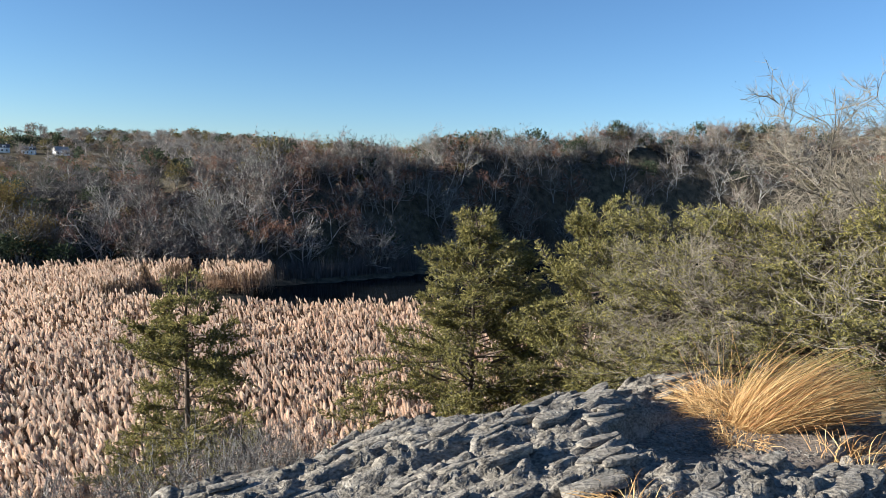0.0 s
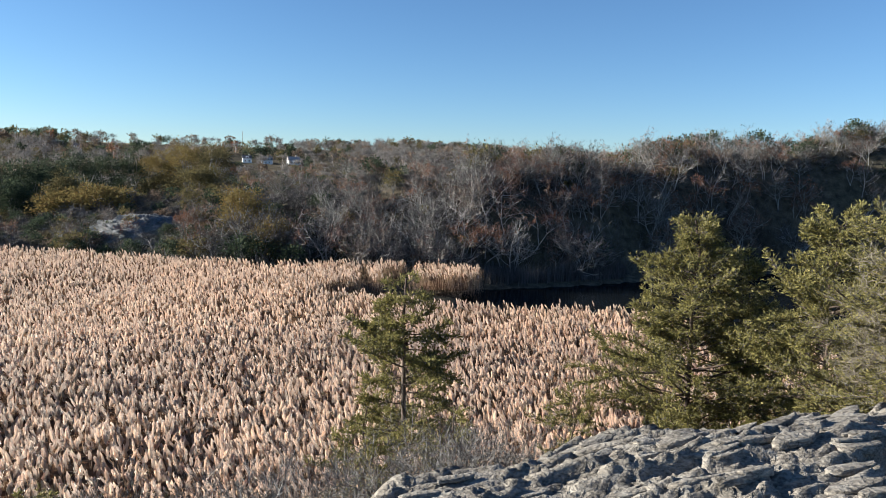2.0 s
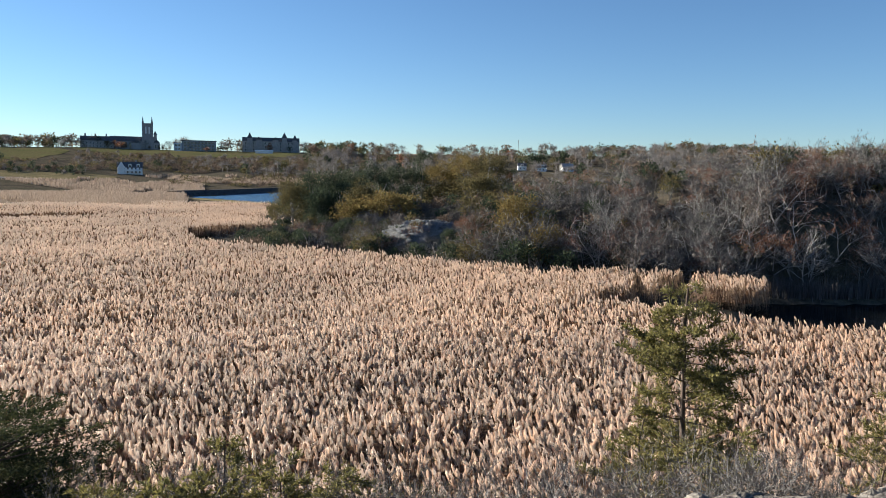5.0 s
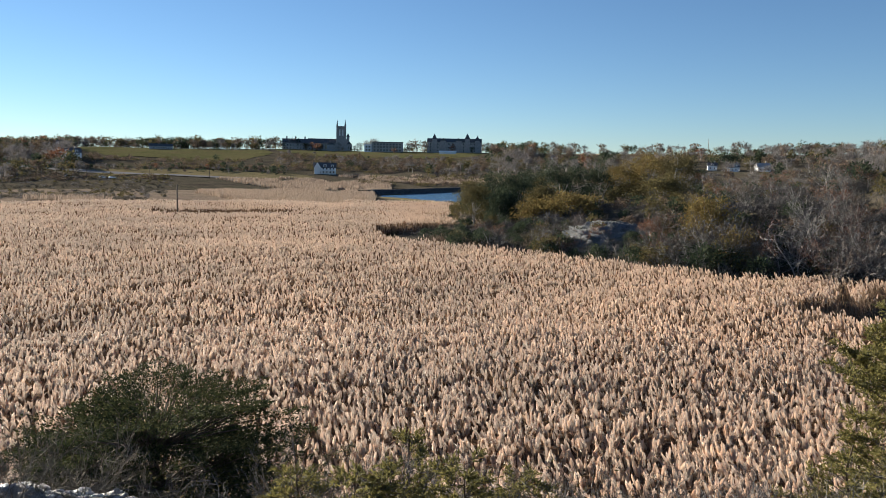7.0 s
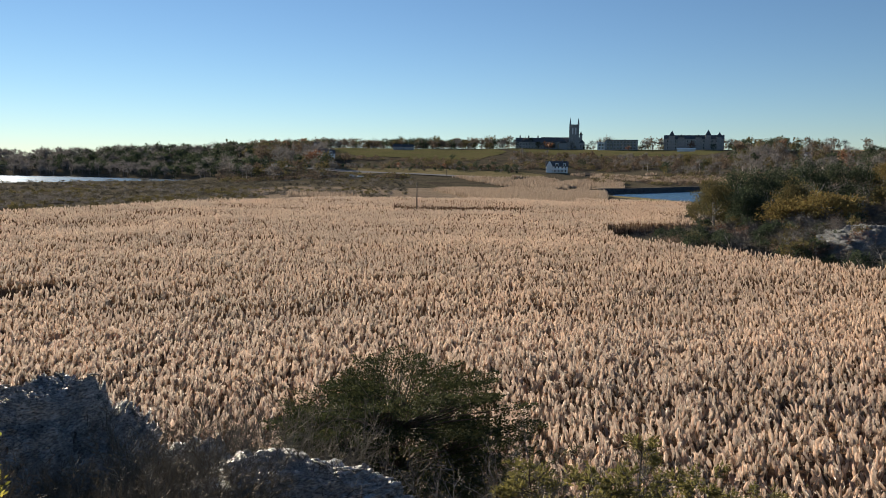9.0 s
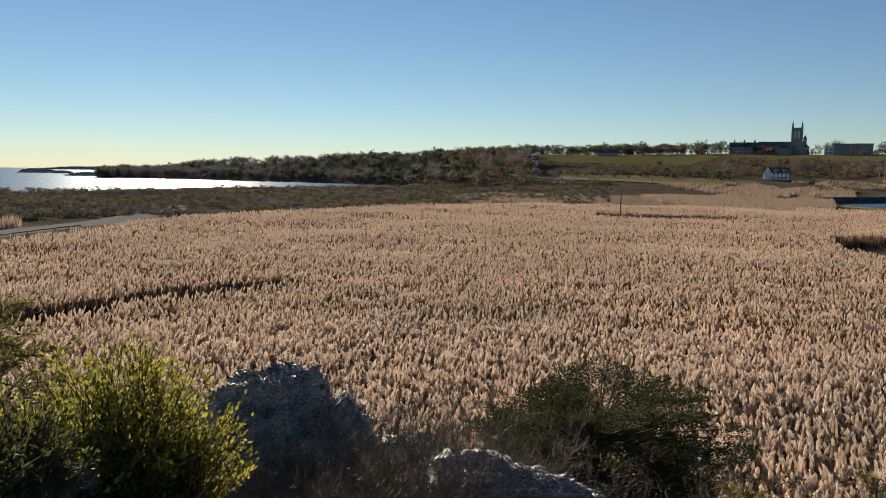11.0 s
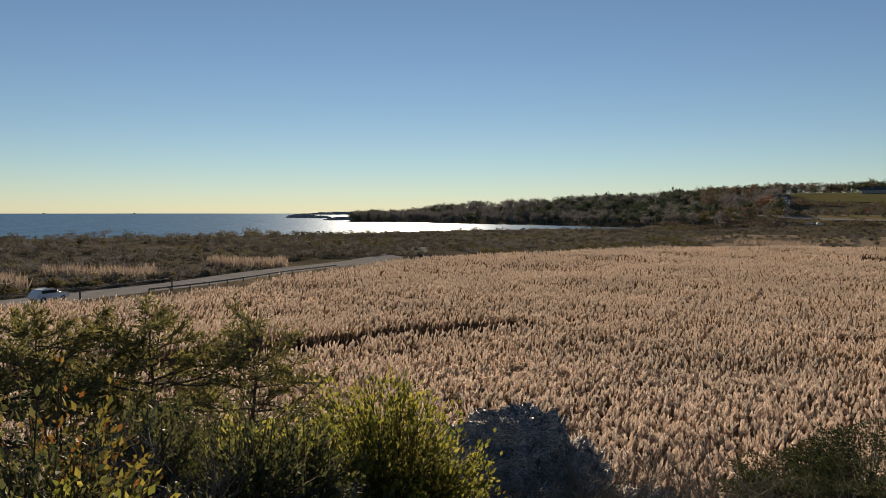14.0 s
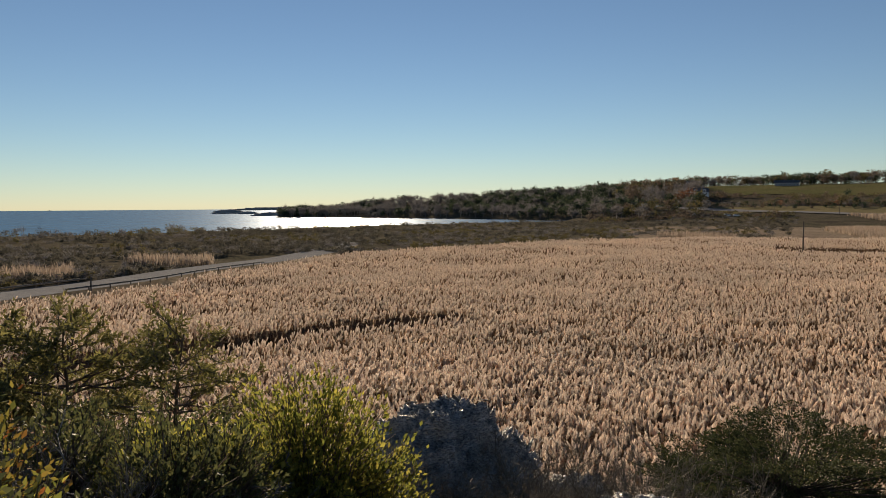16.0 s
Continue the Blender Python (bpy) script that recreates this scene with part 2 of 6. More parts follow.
M_STEEL = surface("galvanised_steel", [(0.4, 0.41, 0.42), (0.5, 0.5, 0.5)], 2, 0.45, 0.1, metal=0.7, tone=0.12)
M_RAIL = surface("weathered_rail", [(0.13, 0.12, 0.11), (0.24, 0.225, 0.21)], 1.5, 0.8, 0.2, 12, spec=0.1)
M_GLASS = surface("dark_window_glass", [(0.03, 0.035, 0.045), (0.05, 0.055, 0.06)], 1, 0.1, 0.0, spec=0.6)
M_RUBBER = surface("black_rubber", [(0.02, 0.02, 0.02), (0.03, 0.03, 0.03)], 5, 0.8, 0.1)
M_CARPAINT = surface("white_car_paint", [(0.72, 0.73, 0.74), (0.76, 0.76, 0.77)], 2, 0.25, 0.0, tone=0.03, spec=0.6)


# ---- ground ----
def step(a, b, v):
    u = np.clip((v - a) / (b - a), 0, 1)
    return u * u * (3 - 2 * u)


def lattice(ix, iy, seed):
    h = (ix * 374761393 + iy * 668265263 + seed * 974634777) & 0x7fffffff
    h = ((h ^ (h >> 13)) * 1274126177) & 0x7fffffff
    return ((h ^ (h >> 16)) & 0xffff) / 65535.0


def vnoise(x, y, seed=0):
    """Smooth value noise in 0..1 on arrays."""
    x, y = np.asarray(x, float), np.asarray(y, float)
    ix, iy = np.floor(x).astype(np.int64), np.floor(y).astype(np.int64)
    fx, fy = x - ix, y - iy
    fx, fy = fx * fx * (3 - 2 * fx), fy * fy * (3 - 2 * fy)
    a, b = lattice(ix, iy, seed), lattice(ix + 1, iy, seed)
    c, d = lattice(ix, iy + 1, seed), lattice(ix + 1, iy + 1, seed)
    return (a * (1 - fx) + b * fx) * (1 - fy) + (c * (1 - fx) + d * fx) * fy


def fbm(x, y, seed=0, octaves=4):
    return sum(vnoise(x * 2**k, y * 2**k, seed + k) * 0.5**k for k in range(octaves)) / (2 - 0.5**(octaves - 1))


def ridge_foot(az):
    return np.interp(az, [-60, -38, -20, -10, -5, 0, 5, 20, 28, 36, 42, 46], [175, 152, 130, 108, 99, 93, 90, 90, 98, 112, 120, 126])


def ridge_crest(az):
    return np.interp(az, [-60, -38, -22, -9, -5, 0, 10, 20, 26, 32, 38, 44, 47], [24, 21.5, 18.4, 15.2, 13.8, 13.6, 11, 7.5, 6.0, 4.6, 2.8, 0.8, 0])


def shore(az):
    return np.interp(az, [70, 76.7, 85.7, 90, 96.8, 110, 121, 140], [700, 588, 530, 484, 435, 380, 385, 385])


def head_shore(az):
    return np.interp(az, [70, 77, 84, 90, 97, 98], [590, 660, 760, 860, 960, 4000])


def pond_near(az):
    return np.interp(az, [30, 36, 39.4, 44, 45.6], [290, 296, 306, 357, 380])


def pond_far(az):
    return np.interp(az, [30, 38.6, 44, 45.6], [560, 497, 404, 386])


def heading(x, y):
    return np.degrees(np.arctan2(-x, y)), np.hypot(x, y)


def height(x, y):
    """The lie of the land: knoll, marsh, wooded ridge, far hill, dunes and sea bed."""
    x, y = np.asarray(x, float), np.asarray(y, float)
    az, r = heading(x, y)
    z = 0.25 + 0 * r
    # wooded ridge across the marsh
    foot, crest = ridge_foot(az), ridge_crest(az)
    span = np.interp(az, [-60, 4, 20, 46], [17, 17, 34, 40])
    up = step(0, 1, (r - foot) / span) ** 0.8
    lump = (fbm(x / 14, y / 14, 3) - 0.5) * 5 * step(1, 8, crest)
    back = 1 - 0.75 * step(60, 170, r - foot - span)
    ridge = (crest + lump) * up * back * step(47, 44, az) * step(-120, -80, az)
    z = np.maximum(z, ridge)
    # far hill
    hill = np.interp(az, [-180, -60, 0, 5, 35, 40, 52, 60, 66, 72, 79, 88, 93, 96.5, 97.5, 140, 180], [5, 20, 32, 39, 39, 40, 39.5, 37, 34, 27, 24, 17, 6, 2, -2, -2, 5])
    near = np.interp(az, [-60, 45, 60, 70, 77, 97], [380, 480, 420, 480, 640, 950])
    t = np.clip((r - near) / np.interp(az, [60, 80, 97], [650, 260, 120]), 0, 1)
    rise = 0.55 * t + 0.45 * step(0, 1, t)
    z = z + hill * rise * (r > near)
    z = z + (fbm(x / 60, y / 60, 9) - 0.5) * 3 * step(420, 700, r)
    # scrub plain and dunes towards the sea
    edge = np.interp(az, [48, 60, 79, 82, 89, 95, 97, 105, 121, 140], [300, 262, 228, 200, 182, 165, 148, 160, 140, 140])
    scrub = step(0, 40, r - edge) * step(50, 66, az) * (r < 700)
    z = z + scrub * (0.25 + 0.9 * fbm(x / 22, y / 22, 5)) * step(900, 500, r)
    z = z + 0.3 * step(78, 92, az) * np.exp(-((r - shore(az) + 45) / 28) ** 2)
    # sea bed
    sea = step(74, 77, az) * step(0, 25, r - shore(az)) * np.where(az < 97.2, step(20, -10, r - head_shore(az)), 1.0)
    sea = sea * step(165, 150, az)
    z = z * (1 - sea) - 3 * sea
    # dark pool at the ridge's foot and the reservoir
    pool = step(0, 4, ridge_foot(az) - 3 - r) * step(0, 4, r - 60) * step(6, 3.5, az) * step(-48, -38, az)
    z = z - 1.6 * pool * step(3.0, 1.0, z)
    pond = step(0, 8, r - pond_near(az)) * step(0, 8, pond_far(az) - r) * step(45.8, 45.0, az) * step(30, 33, az)
    z = z * (1 - pond) - 1.2 * pond
    # the knoll underfoot
    s = np.interp(az, [-180, -90, -40, -15, 10, 45, 62, 75, 95, 125, 160, 180], [3, 2.2, 1.5, 1.1, 0.8, 0.74, 0.74, 0.78, 0.85, 1.1, 2.2, 3])
    knoll = np.interp(r / s, [0, 5, 6.5, 9, 13, 18, 24, 29], [11.42, 11.3, 10.7, 9.2, 7.6, 4.6, 1.2, -1])
    knoll = knoll - (0.12 * step(7, 5, r) + 0.7 * step(4.9, 5.6, r) * step(8.4, 6.8, r)) * step(26, 18, az) * step(-75, -60, az)
    z = np.maximum(z, knoll + (fbm(x / 2.5, y / 2.5, 21) - 0.5) * 0.7 * step(5, 8, r))
    return z


def np_mesh(name, V, F, smooth=True, mats=(), mat_index=None):
    me = bpy.data.meshes.new(name)
    V, F = np.asarray(V, np.float32), np.asarray(F, np.int32)
    k = F.shape[1]
    me.vertices.add(len(V))
    me.vertices.foreach_set("co", V.ravel())
    me.loops.add(F.size)
    me.loops.foreach_set("vertex_index", F.ravel())
    me.polygons.add(len(F))
    me.polygons.foreach_set("loop_start", np.arange(0, F.size, k, dtype=np.int32))
    me.polygons.foreach_set("loop_total", np.full(len(F), k, np.int32))
    for m in mats:
        me.materials.append(m)
    if mat_index is not None:
        me.polygons.foreach_set("material_index", np.asarray(mat_index, np.int32))
    me.update(calc_edges=True)
    if smooth:
        me.polygons.foreach_set("use_smooth", np.ones(len(F), bool))
    return me


def ground_material():
    m = bpy.data.materials.new("ground_cover")
    m.use_nodes = True
    nt = m.node_tree
    p = nt.nodes["Principled BSDF"]
    n1 = noise_tex(nt, 0.05, 6, space="World")
    n2 = noise_tex(nt, 0.9, 6, space="World")
    n3 = noise_tex(nt, 9.0, 5, space="World")
    col = ramp(nt, n1.outputs["Fac"], [(0.35, (0.075, 0.067, 0.054)), (0.5, (0.125, 0.112, 0.086)), (0.65, (0.09, 0.086, 0.062))])
    col = mix(nt, col, ramp(nt, n2.outputs["Fac"], [(0.3, (0.45, 0.45, 0.45)), (0.7, (1.25, 1.2, 1.15))]), 1.0, 'MULTIPLY')
    col = mix(nt, col, ramp(nt, n3.outputs["Fac"], [(0.3, (0.6, 0.6, 0.6)), (0.7, (1.2, 1.2, 1.2))]), 1.0, 'MULTIPLY')
    nt.links.new(col, p.inputs["Base Color"])
    p.inputs["Roughness"].default_value = 0.95
    p.inputs["Specular IOR Level"].default_value = 0.0
    b = nt.nodes.new("ShaderNodeBump")
    b.inputs["Strength"].default_value, b.inputs["Distance"].default_value = 0.8, 0.3
    nt.links.new(n2.outputs["Fac"], b.inputs["Height"])
    nt.links.new(b.outputs[0], p.inputs["Normal"])
    return m


M_GROUND = ground_material()


def build_ground():
    azs = np.concatenate([np.arange(-180, -62, 4.0), np.arange(-62, 128, 0.75), np.arange(128, 180, 4.0)])
    rs = np.concatenate([[0.01], np.arange(0.5, 14, 0.6), np.arange(14, 60, 2.0), np.arange(60, 180, 2.5), np.geomspace(180, 4900, 90)])
    A, R = np.meshgrid(np.radians(azs), rs)
    X, Y = -np.sin(A) * R, np.cos(A) * R
    Z = height(X, Y)
    n, k = len(azs), len(rs)
    V = np.stack([X.ravel(), Y.ravel(), Z.ravel()], 1)
    i, j = np.meshgrid(np.arange(k - 1), np.arange(n), indexing="ij")
    a, b = i * n + j, i * n + (j + 1) % n
    F = np.stack([a, a + n, b + n, b], -1).reshape(-1, 4)
    ob = new("ground", np_mesh("ground", V, F, mats=[M_GROUND]))
    return tagged(ob, "rolling brown scrub ground, marsh floor and wooded slopes", "ground", kind="structure")


build_ground()


def sheet(name, V, F, mat, label, category):
    return tagged(new(name, np_mesh(name, V, F, mats=[mat])), label, category, kind="structure")


def fan_sheet(name, az0, az1, r0, r1, z, mat, label, category):
    azs, rs = np.radians(np.linspace(az0, az1, 60)), np.geomspace(r0, r1, 30)
    A, R = np.meshgrid(azs, rs)
    V = np.stack([-np.sin(A) * R, np.cos(A) * R, 0 * A + z], -1).reshape(-1, 3)
    i, j = np.meshgrid(np.arange(29), np.arange(59), indexing="ij")
    a = i * 60 + j
    return sheet(name, V, np.stack([a, a + 1, a + 61, a + 60], -1).reshape(-1, 4), mat, label, category)


fan_sheet("sea", 60, 165, 370, 4950, 0.0, M_SEA, "blue sea with sunlit ripples and a bright glitter path", "sea")
fan_sheet("marsh_pool", -46, 12, 54, 165, -0.15, M_POOL, "still dark pool at the foot of the ridge", "pool")
fan_sheet("reservoir", 31, 46, 285, 565, 0.02, M_POND, "blue reservoir water behind a stone embankment", "pond")


# ---- builders ----
class Buf:
    """Triangles gathered for one mesh."""

    def __init__(self):
        self.v, self.f, self.n = [], [], 0

    def add(self, V, F):
        V, F = np.asarray(V, float).reshape(-1, 3), np.asarray(F, int).reshape(-1, 3)
        self.v.append(V)
        self.f.append(F + self.n)
        self.n += len(V)

    def tube(self, P, R, sides=5):
        P, R = np.asarray(P, float), np.asarray(R, float)
        k = len(P)
        T = np.gradient(P, axis=0)
        T /= np.linalg.norm(T, axis=1, keepdims=True) + 1e-9
        ref = np.where(np.abs(T[:, 2:3]) < 0.9, [[0, 0, 1.0]], [[1.0, 0, 0]])
        N = np.cross(T, ref)
        N /= np.linalg.norm(N, axis=1, keepdims=True) + 1e-9
        B = np.cross(T, N)
        a = np.arange(sides) * 2 * np.pi / sides
        V = P[:, None] + R[:, None, None] * (np.cos(a)[None, :, None] * N[:, None] + np.sin(a)[None, :, None] * B[:, None])
        i, j = np.meshgrid(np.arange(k - 1), np.arange(sides), indexing="ij")
        p, q = i * sides + j, i * sides + (j + 1) % sides
        self.add(V, np.concatenate([np.stack([p, q, p + sides], -1).reshape(-1, 3), np.stack([q, q + sides, p + sides], -1).reshape(-1, 3)]))

    def slivers(self, C, D, L, W, rng):
        """One thin triangle from each C along D."""
        n = len(C)
        if not n:
            return
        side = np.cross(D, rng.normal(size=(n, 3)))
        side /= np.linalg.norm(side, axis=1, keepdims=True) + 1e-9
        side *= np.reshape(W, (-1, 1)) / 2
        V = np.stack([C - side, C + side, C + D * np.reshape(L, (-1, 1))], 1)
        self.add(V, np.arange(3 * n).reshape(-1, 3))

    def leaves(self, C, D, L, W, rng):
        """One leaf of two triangles at each C, pointing along D, folded a little."""
        n = len(C)
        if not n:
            return
        side = np.cross(D, rng.normal(size=(n, 3)))
        side /= np.linalg.norm(side, axis=1, keepdims=True) + 1e-9
        up = np.cross(side, D)
        L, W = np.reshape(L, (-1, 1)) * np.ones((n, 1)), np.reshape(W, (-1, 1)) * np.ones((n, 1))
        mid = C + D * L * 0.45
        V = np.stack([C, mid + side * W / 2 + up * W * 0.15, C + D * L, mid - side * W / 2 + up * W * 0.15], 1)
        q = np.arange(n)[:, None] * 4
        self.add(V, np.concatenate([q + [0, 1, 2], q + [0, 2, 3]]))

    def mesh(self, name, mat, smooth=True):
        if not self.v:
            return None
        return np_mesh(name, np.concatenate(self.v), np.concatenate(self.f), smooth, [mat])


def unit(v):
    v = np.asarray(v, float)
    return v / (np.linalg.norm(v, axis=-1, keepdims=True) + 1e-9)


def part(name, me, parent, label=""):
    ob = new(name, me)
    ob.parent = parent
    if label:
        ob["label"] = label
    return ob


def thing(name, loc, label, category, group="", rz=0.0, scale=1.0):
    ob = new(name)
    ob.empty_display_size = 0.2
    ob.location, ob.rotation_euler, ob.scale = loc, (0, 0, radians(rz)), (scale,) * 3
    return tagged(ob, label, category, group)


def branch_path(rng, p, d, length, segs, wobble, lift):
    P = [np.array(p, float)]
    d = unit(d)
    for _ in range(segs):
        d = unit(d + rng.normal(0, wobble, 3) + [0, 0, lift])
        P.append(P[-1] + d * length / segs)
    return np.array(P), d


def bare_tree_meshes(seed, h=6.0, spread=1.0, twig_w=0.035, kids=(8, 6, 6), leaf=None, leaf_n=0, multi=1, base_r=0.09, leaf_size=0.2, twist=1.0, fine=False, limb=1.0, low=0.3):
    """Trunk and limbs, twigs, and a leaf mesh where asked."""
    rng = np.random.default_rng(seed)
    wood, twigs, lv = Buf(), Buf(), Buf()
    ends = []
    for s in range(multi):
        d0 = unit([rng.normal(0, 0.12 + 0.25 * (multi > 1)), rng.normal(0, 0.12 + 0.25 * (multi > 1)), 1])
        P, _ = branch_path(rng, (rng.normal(0, 0.15) * (multi > 1), rng.normal(0, 0.15) * (multi > 1), -0.3), d0, h * rng.uniform(0.65, 0.8), 7, 0.14, 0.05)
        R = np.linspace(base_r, base_r * 0.22, len(P)) * h / 6
        wood.tube(P, R, 6)
        for i in range(kids[0]):
            t = rng.uniform(low, 1.0)
            k = min(int(t * 7), 6)
            p = P[k] + (P[k + 1] - P[k]) * (t * 7 - k if t < 1 else 1)
            a = rng.uniform(0, 2 * np.pi)
            L1 = h * rng.uniform(0.3, 0.5) * spread * (1.15 - 0.5 * t)
            P1, _ = branch_path(rng, p, [np.cos(a), np.sin(a), rng.uniform(0.15, 0.8)], L1, 5, 0.22 * twist, 0.06)
            wood.tube(P1, np.linspace(R[k] * 0.55, (0.006 if fine else 0.012 * limb) * h / 6, len(P1)), 4)
            for j in range(kids[1]):
                u = rng.uniform(0.25, 1.0)
                m = min(int(u * 5), 4)
                p1 = P1[m] + (P1[m + 1] - P1[m]) * min(1.0, u * 5 - m)
                d1 = unit(P1[m + 1] - P1[m]) + rng.normal(0, 0.65, 3) + [0, 0, 0.25]
                P2, _ = branch_path(rng, p1, d1, L1 * rng.uniform(0.3, 0.55), 4, 0.28 * twist, 0.08)
                if fine:
                    wood.tube(P2, np.linspace(0.008, 0.003, len(P2)) * h / 6, 3)
                else:
                    wood.slivers(P2[:-2], unit(P2[2:] - P2[:-2]), np.linalg.norm(P2[2:] - P2[:-2], axis=1), np.linspace(0.034, 0.02, len(P2) - 2) * limb * h / 6, rng)
                q = rng.integers(1, 5, kids[2])
                C = P2[q]
                D = unit(unit(P2[-1] - P2[0]) + rng.normal(0, 0.6, (kids[2], 3)) + [0, 0, 0.2])
                Lt = h * rng.uniform(0.05, 0.13, kids[2]) * (0.5 if fine else 1)
                twigs.slivers(C, D, Lt, twig_w, rng)
                C2 = np.repeat(C + D * Lt[:, None] * 0.45, 2, 0)
                D2 = unit(np.repeat(D, 2, 0) + rng.normal(0, 0.5, (len(C2), 3)))
                twigs.slivers(C2, D2, np.repeat(Lt, 2) * 0.7, twig_w * 0.7, rng)
                ends.append(C + D * Lt[:, None] * 0.6)
    if leaf_n:
        E = np.concatenate(ends)
        C = E[rng.integers(0, len(E), leaf_n)] + rng.normal(0, 0.12 * h / 6, (leaf_n, 3))
        lv.leaves(C, unit(rng.normal(size=(leaf_n, 3)) + [0, 0, -0.3]), rng.uniform(0.6, 1.3, leaf_n) * leaf_size, rng.uniform(0.35, 0.7, leaf_n) * leaf_size, rng)
    return wood, twigs, lv


def make_bare(name, label, group, loc, seed, h, mat_wood=None, mat_twig=None, leaf=None, rz=0.0, **kw):
    wood, twigs, lv = bare_tree_meshes(seed, h, **kw)
    t = thing(name, loc, label, "shrub" if "shrub" in name else "tree", group, rz)
    part("trunk", wood.mesh("trunk", mat_wood or M_BARK), t)
    part("crown", twigs.mesh("crown", mat_twig or M_TWIG), t)
    if leaf:
        part("foliage", lv.mesh("foliage", leaf), t)
    return t


def clump_crown(rng, n_clump, per, rx, rz, zc, leaf, spread=0.35, hollow=0.55, flat=1.0, ragged=0.25):
    """Leaves in clumps over an uneven ellipsoid, with gaps."""
    b = Buf()
    D = unit(rng.normal(size=(n_clump, 3)))
    D[:, 2] = np.where(D[:, 2] < -0.5, -D[:, 2], D[:, 2])
    k = rng.uniform(hollow, 1.0, (n_clump, 1)) * (1 + rng.normal(0, ragged, (n_clump, 1)) * 0.6)
    C = D * k * [rx, rx, rz] + [0, 0, zc]
    CC = np.repeat(C, per, 0) + rng.normal(0, spread, (n_clump * per, 3)) * [1, 1, 0.7 * flat]
    out = unit(unit(np.repeat(D, per, 0)) + rng.normal(0, 0.7, (len(CC), 3)))
    s = rng.uniform(0.6, 1.3, len(CC)) * leaf
    b.leaves(CC, out, s, s * rng.uniform(0.35, 0.75, len(CC)), rng)
    return b, C


def make_leafy(name, label, group, loc, seed, h, w, mat, leaf, n_clump=60, per=18, bark=None, rz=0.0, trunk_share=0.3, category="tree", stems=1, spread=None, ragged=0.25):
    """A leafy tree or bush: stems that reach into the crown, and the crown."""
    rng = np.random.default_rng(seed)
    zc = h * (trunk_share + (1 - trunk_share) * 0.45)
    b, C = clump_crown(rng, n_clump, per, w / 2, h - zc, zc, leaf, spread=spread or w * 0.09, ragged=ragged)
    t = thing(name, loc, label, category, group, rz)
    wood = Buf()
    for s in range(stems):
        P, _ = branch_path(rng, (rng.normal(0, 0.05 * w) * (stems > 1), rng.normal(0, 0.05 * w) * (stems > 1), -0.3), [rng.normal(0, 0.2), rng.normal(0, 0.2), 1], h * 0.75, 6, 0.12, 0.05)
        wood.tube(P, np.linspace(0.022 * h, 0.006 * h, len(P)), 5)
        for c in C[rng.integers(0, len(C), max(4, 14 // stems))]:
            k = rng.integers(1, 5)
            mid = (P[k] + c) / 2 + rng.normal(0, 0.05 * w, 3)
            wood.tube([P[k], mid, c], [0.009 * h, 0.006 * h, 0.002 * h], 3)
    part("trunk", wood.mesh("trunk", bark or M_BARK), t)
    part("crown", b.mesh("crown", mat), t)
    return t


def make_cedar(name, label, group, loc, seed, h, w, n_limb=90, density=1.0, mat=None, lean=(0, 0), open_low=0.0, top=1.0, needle=0.075, shape=0.8, rz=0.0, droop=0.15, rise=0.5):
    """A red cedar: tapered trunk, uneven whorls of limbs, and sprays of scale needles."""
    rng = np.random.default_rng(seed)
    t = thing(name, loc, label, "tree", group, rz)
    wood, dead, green = Buf(), Buf(), Buf()
    P = [np.array([lean[0] * u * h + rng.normal(0, 0.03), lean[1] * u * h + rng.normal(0, 0.03), u * h - 0.4 * (u == 0)]) for u in np.linspace(0, 1, 10)]
    P = np.array(P)
    wood.tube(P, np.linspace(0.014 * h, 0.003 * h, 10), 7)
    for i in range(n_limb):
        u = open_low + (1 - open_low) * rng.uniform(0.06, 0.99) ** 0.9
        k = min(int(u * 9), 8)
        p = P[k] + (P[k + 1] - P[k]) * (u * 9 - k)
        a = i * 2.4 + rng.normal(0, 0.5)
        full = (1 - u) ** shape * (0.72 + 0.28 * math.sin(u * 19 + seed)) + 0.04
        L = w / 2 * full * rng.uniform(0.6, 1.15) + 0.1
        d = np.array([math.cos(a), math.sin(a), rng.uniform(-0.15, 0.35) * min(1, rise + 0.3) + rise * u])
        Q, _ = branch_path(rng, p, d, L, 6, 0.14, 0.03 - droop * 0.2)
        wood.tube(Q, np.linspace(max(0.006, 0.012 * L), 0.003, len(Q)), 4)
        n = int(26 * density * (L + 0.35))
        f = rng.uniform(0.22, 1.05, n) ** 0.75
        kk = np.minimum((f * 6).astype(int), 5)
        B = Q[kk] + (Q[kk + 1] - Q[kk]) * (f * 6 - kk)[:, None]
        ax = unit(Q[kk + 1] - Q[kk])
        D = unit(ax + rng.normal(0, 0.75, (n, 3)) * [1, 1, 0.6] + [0, 0, 0.18])
        Ls = (0.1 + 0.2 * (1 - f * 0.5)) * rng.uniform(0.6, 1.3, n) * (0.55 + 0.12 * h / 2)
        dead.slivers(B, D, Ls, 0.009, rng)
        m = 6
        g = rng.uniform(0.15, 1.0, (n, m))
        C = (B[:, None] + D[:, None] * (Ls[:, None] * g)[..., None]).reshape(-1, 3)
        DD = unit(np.repeat(D, m, 0) + rng.normal(0, 0.6, (n * m, 3)) + [0, 0, 0.1])
        ln = rng.uniform(0.6, 1.3, n * m) * needle * 1.15
        green.slivers(C, DD, ln, ln * 0.42, rng)
    part("trunk", wood.mesh("trunk", M_DARKBARK), t)
    part("twiggery", dead.mesh("twiggery", M_TWIG), t)
    part("crown", green.mesh("crown", mat or M_CEDAR), t)
    return t


